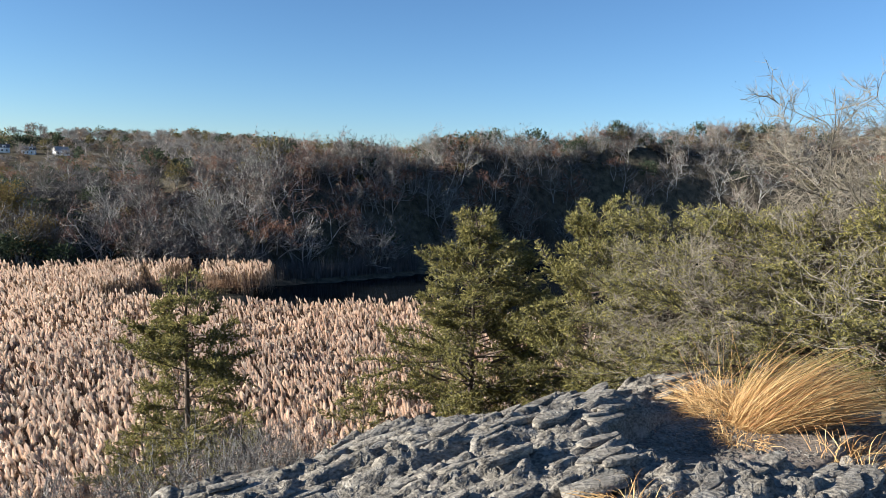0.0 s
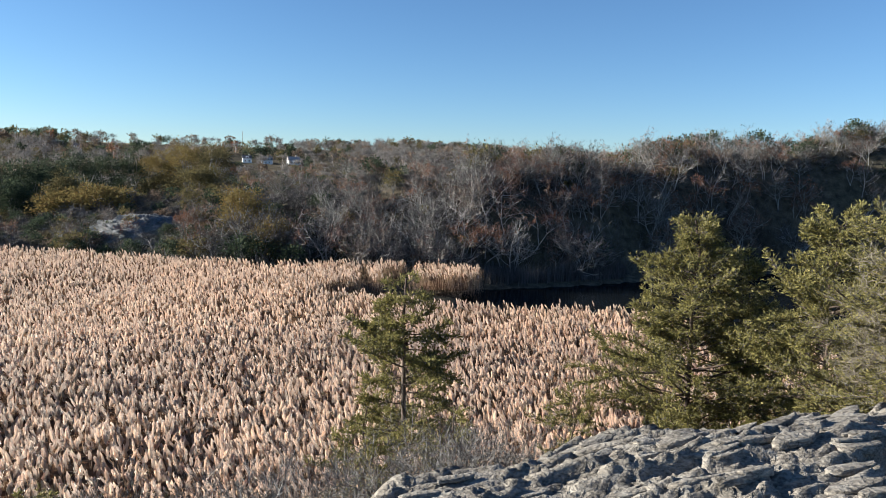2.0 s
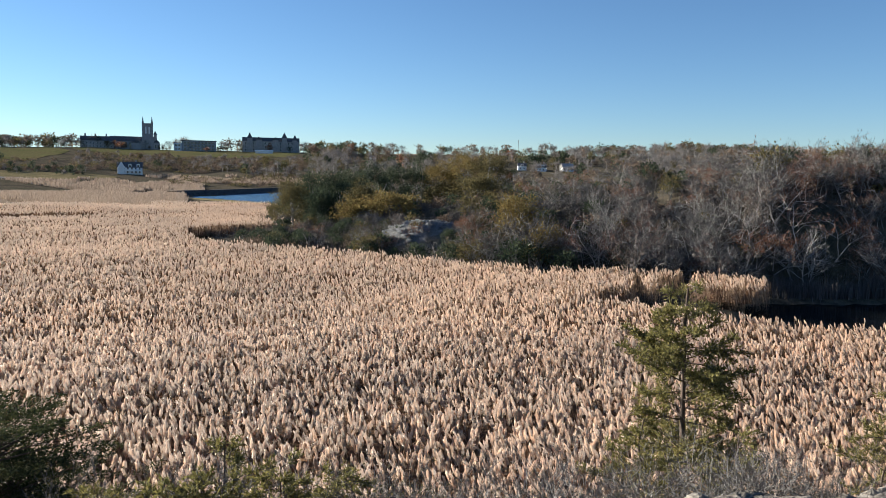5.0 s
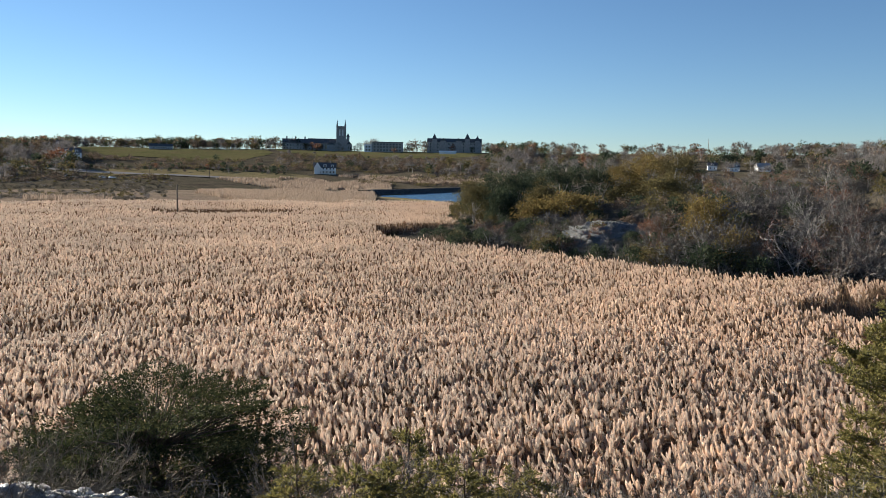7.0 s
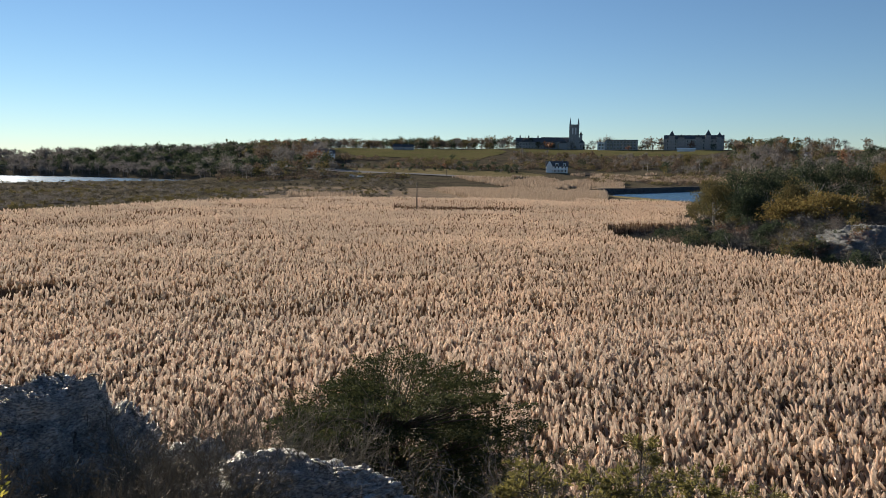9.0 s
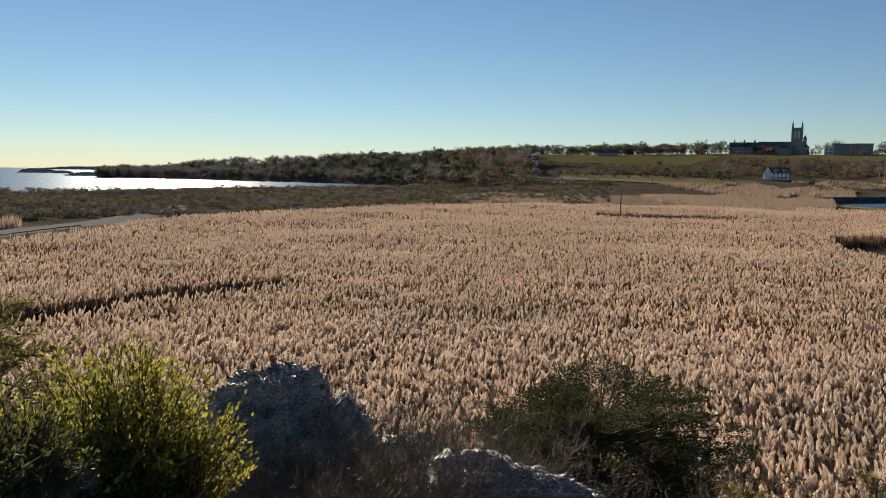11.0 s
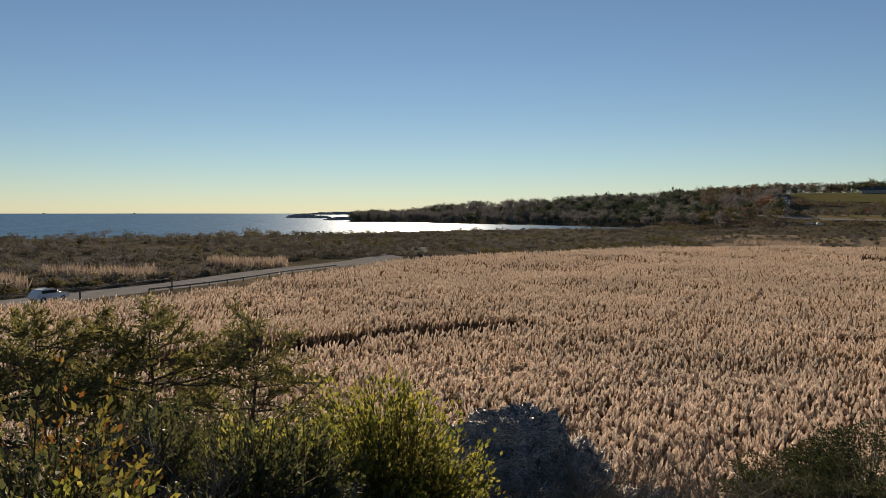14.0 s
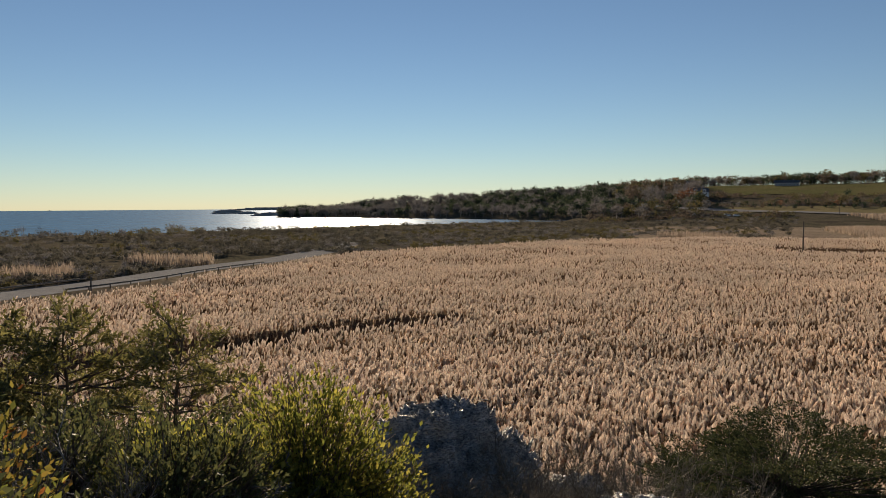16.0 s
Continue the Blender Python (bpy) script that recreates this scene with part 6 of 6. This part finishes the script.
t = building("long_white_shed", 40.2, 1010, "long low white shed on the lawn")
box_part("wall", (-11, 11, -3, 3, 0, 3.4), M_WHITE, t)
gable_part("roof", -11, 11, -3, 3, 3.4, 1.5, M_WHITE, t)


def house(az, r, w, h, rise, label, turn=0.0, roof=None, dorm=2, d=8.0, wall=None):
    t = building("house", az, r, label, turn=turn)
    box_part("wall", (-w / 2, w / 2, -d / 2, d / 2, 0, h), wall or M_WHITE, t)
    gable_part("roof", -w / 2, w / 2, -d / 2, d / 2, h, rise, roof or M_SLATE, t)
    windows(t, -w / 2 + 0.6, w / 2 - 0.6, -d / 2, [1.2] + ([4.0] if h > 5 else []), 1.0, 1.5, 2.6, frame_mat=M_WHITE)
    for k in range(dorm):
        x = -w / 2 + (k + 0.5) * w / dorm
        dm = box_part("dormer", (x - 1.2, x + 1.2, -d / 2 + 0.3, 0, h + 0.2, h + rise * 0.62), M_WHITE, t)
        box_part("pane", (x - 0.7, x + 0.7, -d / 2 + 0.18, -d / 2 + 0.4, h + 0.6, h + rise * 0.5), M_GLASS, dm)
    box_part("chimney", (w * 0.25 - 0.5, w * 0.25 + 0.5, 0.2, 1.2, h + rise * 0.5, h + rise + 1.4), M_STONE, t)
    return t


t = house(49.3, 640, 18, 5.4, 4.4, "white shingled house with a dark dormered roof", dorm=3)
gable_part("front_gable", -8.4, -3.6, -6.5, 0, 5.4, 4.6, M_WHITE, t, along="y")
box_part("front_wing", (-8.2, -3.8, -6.3, -4, 0, 5.4), M_WHITE, t)
box_part("porch", (-3.8, 8.5, -6.4, -4, 2.7, 3.1), M_WHITE, t)
for k in range(6):
    box_part("porch_post", (-3.4 + k * 2.3, -3.15 + k * 2.3, -6.3, -6.05, 0, 2.7), M_WHITE, t)
house(66.4, 720, 15, 6, 4, "white house with grey roof among trees", turn=10)
house(67.0, 880, 13, 6, 5, "white gabled house near the hilltop", turn=5)
house(60.7, 960, 26, 4, 3, "long low dark farm building by the field", wall=M_STONE, dorm=0)
house(17.9, 715, 11, 4, 3.6, "white house with a pale roof among trees", turn=20, roof=M_STONE, dorm=0)
house(19.8, 720, 10, 4, 3.4, "white house half hidden by trees", turn=-10)
house(21.2, 730, 8, 4, 3, "small white house among trees", turn=5, dorm=1)
house(23.2, 725, 8, 4, 3.2, "white farmhouse among bare trees", turn=-20, dorm=1)
house(32.3, 800, 7, 8, 2, "white house with twin chimneys in the woods", dorm=0)


def mast(az, r, h, label, w=0.16, arm=True):
    p = on_ground(az, r, 0.3)
    t = thing("utility_pole", p, label, "pole", "utility poles", az)
    b = Buf()
    b.tube([(0, 0, 0), (0, 0, h * 0.5), (0, 0, h)], [w, w * 0.85, w * 0.7], 8)
    part("post", b.mesh("post", M_WOOD), t)
    if arm:
        box_part("crossarm", (-1.1, 1.1, -0.07, 0.07, h - 0.7, h - 0.55), M_WOOD, t)
        for x in (-0.95, 0.95):
            box_part("insulator", (x - 0.05, x + 0.05, -0.05, 0.05, h - 0.55, h - 0.3), M_GLASS, t)
    return t


mast(59.77, 195, 8.9, "single weathered wooden pole standing in the reeds", 0.2, arm=False)
for az, r in ((70.5, 470), (68.2, 480), (65.5, 500), (61.5, 520), (57.5, 540), (73.5, 460)):
    mast(az, r, 9.5, "wooden utility pole beside the shore road")
mast(21.5, 1060, 22, "tall thin mast on the hill crest", 0.35, arm=False)

# reservoir embankment
def embankment(rows, z0, z1, wide, name, mat, label):
    """A bank along a line of heading and distance, with sloped sides."""
    P = np.array([polar(a, r)[:2] for a, r in rows])
    u = np.linspace(0, len(P) - 1, 60)
    P = np.stack([np.interp(u, np.arange(len(P)), P[:, k]) for k in (0, 1)], 1)
    T = unit(np.gradient(P, axis=0))
    N = np.stack([-T[:, 1], T[:, 0]], 1)
    V = []
    for off, z in ((-wide, z0), (-wide * 0.4, z1), (wide * 0.4, z1), (wide, z0)):
        q = P + N * off
        V.append(np.column_stack([q, np.full(60, z) + 0.08 * vnoise(u * 3, u * 0 + off, 95)]))
    V = np.concatenate(V)
    F = [(k * 60 + i, k * 60 + i + 1, (k + 1) * 60 + i + 1, (k + 1) * 60 + i) for k in range(3) for i in range(59)]
    return tagged(new(name, np_mesh(name, V, F, smooth=False, mats=[mat])), label, "embankment", kind="structure")


embankment(((46.6, 390), (46.0, 402), (45.4, 410), (44, 420), (41, 465), (38.6, 510), (35, 550)), -0.8, 2.6, 5.0, "pond_bank_far", M_BANK, "dark stone-faced reservoir embankment")
embankment(((47.0, 385), (46.6, 372), (44, 346), (41, 312), (39, 296), (35, 282)), -0.8, 0.55, 6.0, "pond_bank_near", M_BANKGRASS, "low grassy bank before the reservoir")

# ---- shore road ----
ROAD = [polar(a, r) for a, r in ((135, 92), (127, 102), (120.9, 110), (114, 120), (108.1, 132), (103.8, 149), (100, 163), (96.8, 176), (94.5, 197), (93, 222), (92, 250))]


def ribbon(line, half, z, name, mat, label, n=90, offset=0.0):
    P = np.array([p[:2] for p in line])
    u = np.linspace(0, len(P) - 1, n)
    P = np.stack([np.interp(u, np.arange(len(P)), P[:, k]) for k in (0, 1)], 1)
    for _ in range(6):
        P[1:-1] = (P[:-2] + 2 * P[1:-1] + P[2:]) / 4
    T = unit(np.gradient(P, axis=0))
    N = np.stack([-T[:, 1], T[:, 0]], 1)
    L, R = P + N * (offset - half), P + N * (offset + half)
    return P, N, L, R


P, N, L, R = ribbon(ROAD, 4.6, 1.1, "road", M_ASPHALT, "")
V = np.concatenate([np.column_stack([L, np.full(90, 1.35)]), np.column_stack([R, np.full(90, 1.35)]), np.column_stack([P - N * 8, np.full(90, 0.0)]), np.column_stack([P + N * 8, np.full(90, 0.0)])])
F = [(i, i + 1, 91 + i, 90 + i) for i in range(89)]
tagged(new("road", np_mesh("road", V, F, mats=[M_ASPHALT])), "grey asphalt shore road curving behind the reeds", "road", kind="structure")
F = [(180 + i, 181 + i, i + 1, i) for i in range(89)] + [(90 + i, 91 + i, 271 + i, 270 + i) for i in range(89)]
tagged(new("road_verge", np_mesh("road_verge", V, F, mats=[M_DRYFIELD])), "dry grassy road shoulder", "verge", kind="structure")


def far_road():
    """The shore road where it climbs the far headland, laid over the slope."""
    Q, M, A, B = ribbon([polar(a, d) for a, d in FAR_ROAD], 7.0, 0, "", M_ASPHALT, "")
    V = np.concatenate([np.column_stack([E, height(E[:, 0], E[:, 1]) + 0.5]) for E in (A, B)])
    F = [(k, k + 1, 91 + k, 90 + k) for k in range(89)]
    tagged(new("far_road", np_mesh("far_road", V, F, mats=[M_ASPHALT])), "pale road climbing the far headland", "road", kind="structure")


far_road()


def guardrail(side, az0, az1):
    at = heading(P[:, 0], P[:, 1])[0]
    line = (P + N * side * 5.1)[(at < az0) & (at > az1)]
    t = thing("guardrail", (*line[0], 1.3), "weathered steel guardrail on wooden posts beside the road", "guardrail", "guardrails")
    q = np.column_stack([line - line[0], np.full(len(line), 0.5)])
    b = Buf()
    b.tube(q, np.full(len(q), 0.13), 6)
    part("rail", b.mesh("rail", M_RAIL), t)
    for k in range(0, len(q), 2):
        box_part("post", (q[k, 0] - 0.07, q[k, 0] + 0.07, q[k, 1] - 0.07, q[k, 1] + 0.07, -0.3, 0.6), M_WOOD, t)


FAR = 1 if np.hypot(*(P + N * 4)[40]) > np.hypot(*(P - N * 4)[40]) else -1
guardrail(FAR, 128, 108)
guardrail(-FAR, 113.6, 99.6)
for i in (22, 30):
    q = P[i] - N[i] * FAR * 5.5
    mp = thing("marker_post", (*q, 0.9), "thin wooden marker post by the road", "post", "marker posts")
    box_part("post", (-0.08, 0.08, -0.08, 0.08, 0, 2.4), M_WOOD, mp)


def car(loc, rz, label, paint):
    t = thing("car", loc, label, "car", "cars", rz)
    prof = [(-2.3, 0.45), (-2.32, 0.95), (-2.15, 1.1), (-1.75, 1.62), (-0.3, 1.7), (0.3, 1.62), (1.05, 1.12), (2.1, 0.98), (2.3, 0.75), (2.28, 0.42)]
    bm = bmesh.new()
    rows = []
    for y, k in ((-0.9, 0.0), (-0.86, 1.0), (0.86, 1.0), (0.9, 0.0)):
        rows.append([bm.verts.new((x, y * (1 - 0.16 * max(0, z - 1.05)), z if k or z < 0.5 else z - 0.04)) for x, z in prof])
    for a, b in zip(rows, rows[1:]):
        for i in range(len(prof)):
            j = (i + 1) % len(prof)
            bm.faces.new((a[i], a[j], b[j], b[i]))
    bm.faces.new(rows[0])
    bm.faces.new(rows[-1][::-1])
    bm_part("body", bm, paint, t)
    for y in (-0.87, 0.85):
        box_part("side_window", (-1.6, 0.55, y - 0.01 * (y < 0), y + 0.03, 1.1, 1.5), M_GLASS, t)
    bm = bmesh.new()
    vs = [bm.verts.new(c) for c in ((0.36, -0.7, 1.6), (1.02, -0.78, 1.16), (1.02, 0.78, 1.16), (0.36, 0.7, 1.6))]
    for v in vs:
        v.co += Vector((0.03, 0, 0.03))
    bm.faces.new(vs)
    bm_part("windscreen", bm, M_GLASS, t)
    for x in (-1.4, 1.4):
        for y in (-0.82, 0.82):
            b = Buf()
            b.tube([(x, y - 0.12, 0.33), (x, y - 0.11, 0.33), (x, y + 0.11, 0.33), (x, y + 0.12, 0.33)], [0.2, 0.34, 0.34, 0.2], 14)
            wheel = part("wheel", b.mesh("wheel", M_RUBBER), t)
            s = -0.135 if y < 0 else 0.115
            b = Buf()
            b.tube([(x, y + s, 0.33), (x, y + s + 0.02, 0.33)], [0.2, 0.2], 12)
            part("rim", b.mesh("rim", M_STEEL), wheel)
    for y in (-0.65, 0.65):
        box_part("headlight", (2.2, 2.31, y - 0.18, y + 0.18, 0.72, 0.86), M_GLASS, t)
        box_part("roof_rail", (-1.6, 0.1, y - 0.03, y + 0.03, 1.7, 1.76), M_STEEL, t)
    return t


i = int(np.argmin(np.abs(heading(P[:, 0], P[:, 1])[0] - 117.9)))
q = P[i] - N[i] * FAR * 2.0
d = P[i + 1] - P[i]
car((*q, 1.36), math.degrees(math.atan2(d[1], d[0])), "white estate car on the shore road", M_CARPAINT)
for az, r, turn in ((63.9, 530, 10), (64.5, 535, 20), (66.6, 545, 5), (70.0, 560, 8)):
    p = on_ground(az, r)
    car((p.x, p.y, p.z + 0.02), az + turn, "small pale car parked far off by the shore road", M_CARPAINT)

# ---- islet and far shore ----
for az, r, w, h, label in ((100.6, 1600, 70, 9, "low dark rocky islet off the headland"), (99.2, 1500, 40, 6, "dark reef beside the headland"), (97.6, 1150, 60, 6, "rocky tip of the headland")):
    p = polar(az, r)
    outcrop("islet", (p.x, p.y, -1.0), w * 0.5, w * 0.25, h, int(r) % 17, label, az, mat=M_STONE, n=40)
p = polar(96.8, 3200)
outcrop("far_shore", (p.x, p.y, -2), 220, 40, 14, 9, "thin strip of far coast on the horizon", 96.8, mat=M_STONE, n=40)
for az in (112.2, 117.8):
    p = polar(az, 4300)
    t = thing("ship", (p.x, p.y, 0), "tiny distant ship on the horizon", "ship", "ships", az)
    box_part("hull", (-9, 9, -2, 2, -1, 2), M_STONE, t)
    box_part("bridge", (-2, 4, -1.5, 1.5, 2, 5), M_STONE, t)

# the sun's disc
p = polar(SUN_AZ, math.cos(radians(15.95)), math.sin(radians(15.95))) * 4700
bm = bmesh.new()
bmesh.ops.create_icosphere(bm, subdivisions=3, radius=22)
m = bpy.data.materials.new("sun_glow")
m.use_nodes = True
m.node_tree.nodes["Principled BSDF"].inputs["Base Color"].default_value = (0, 0, 0, 1)
m.node_tree.nodes["Principled BSDF"].inputs["Emission Color"].default_value = (1, 0.97, 0.9, 1)
m.node_tree.nodes["Principled BSDF"].inputs["Emission Strength"].default_value = 60
me = bpy.data.meshes.new("sun_disc")
bm.to_mesh(me)
bm.free()
me.materials.append(m)
ob = tagged(new("sun_disc", me), "bright low sun in a clear sky", "sun", kind="structure")
ob.location = p
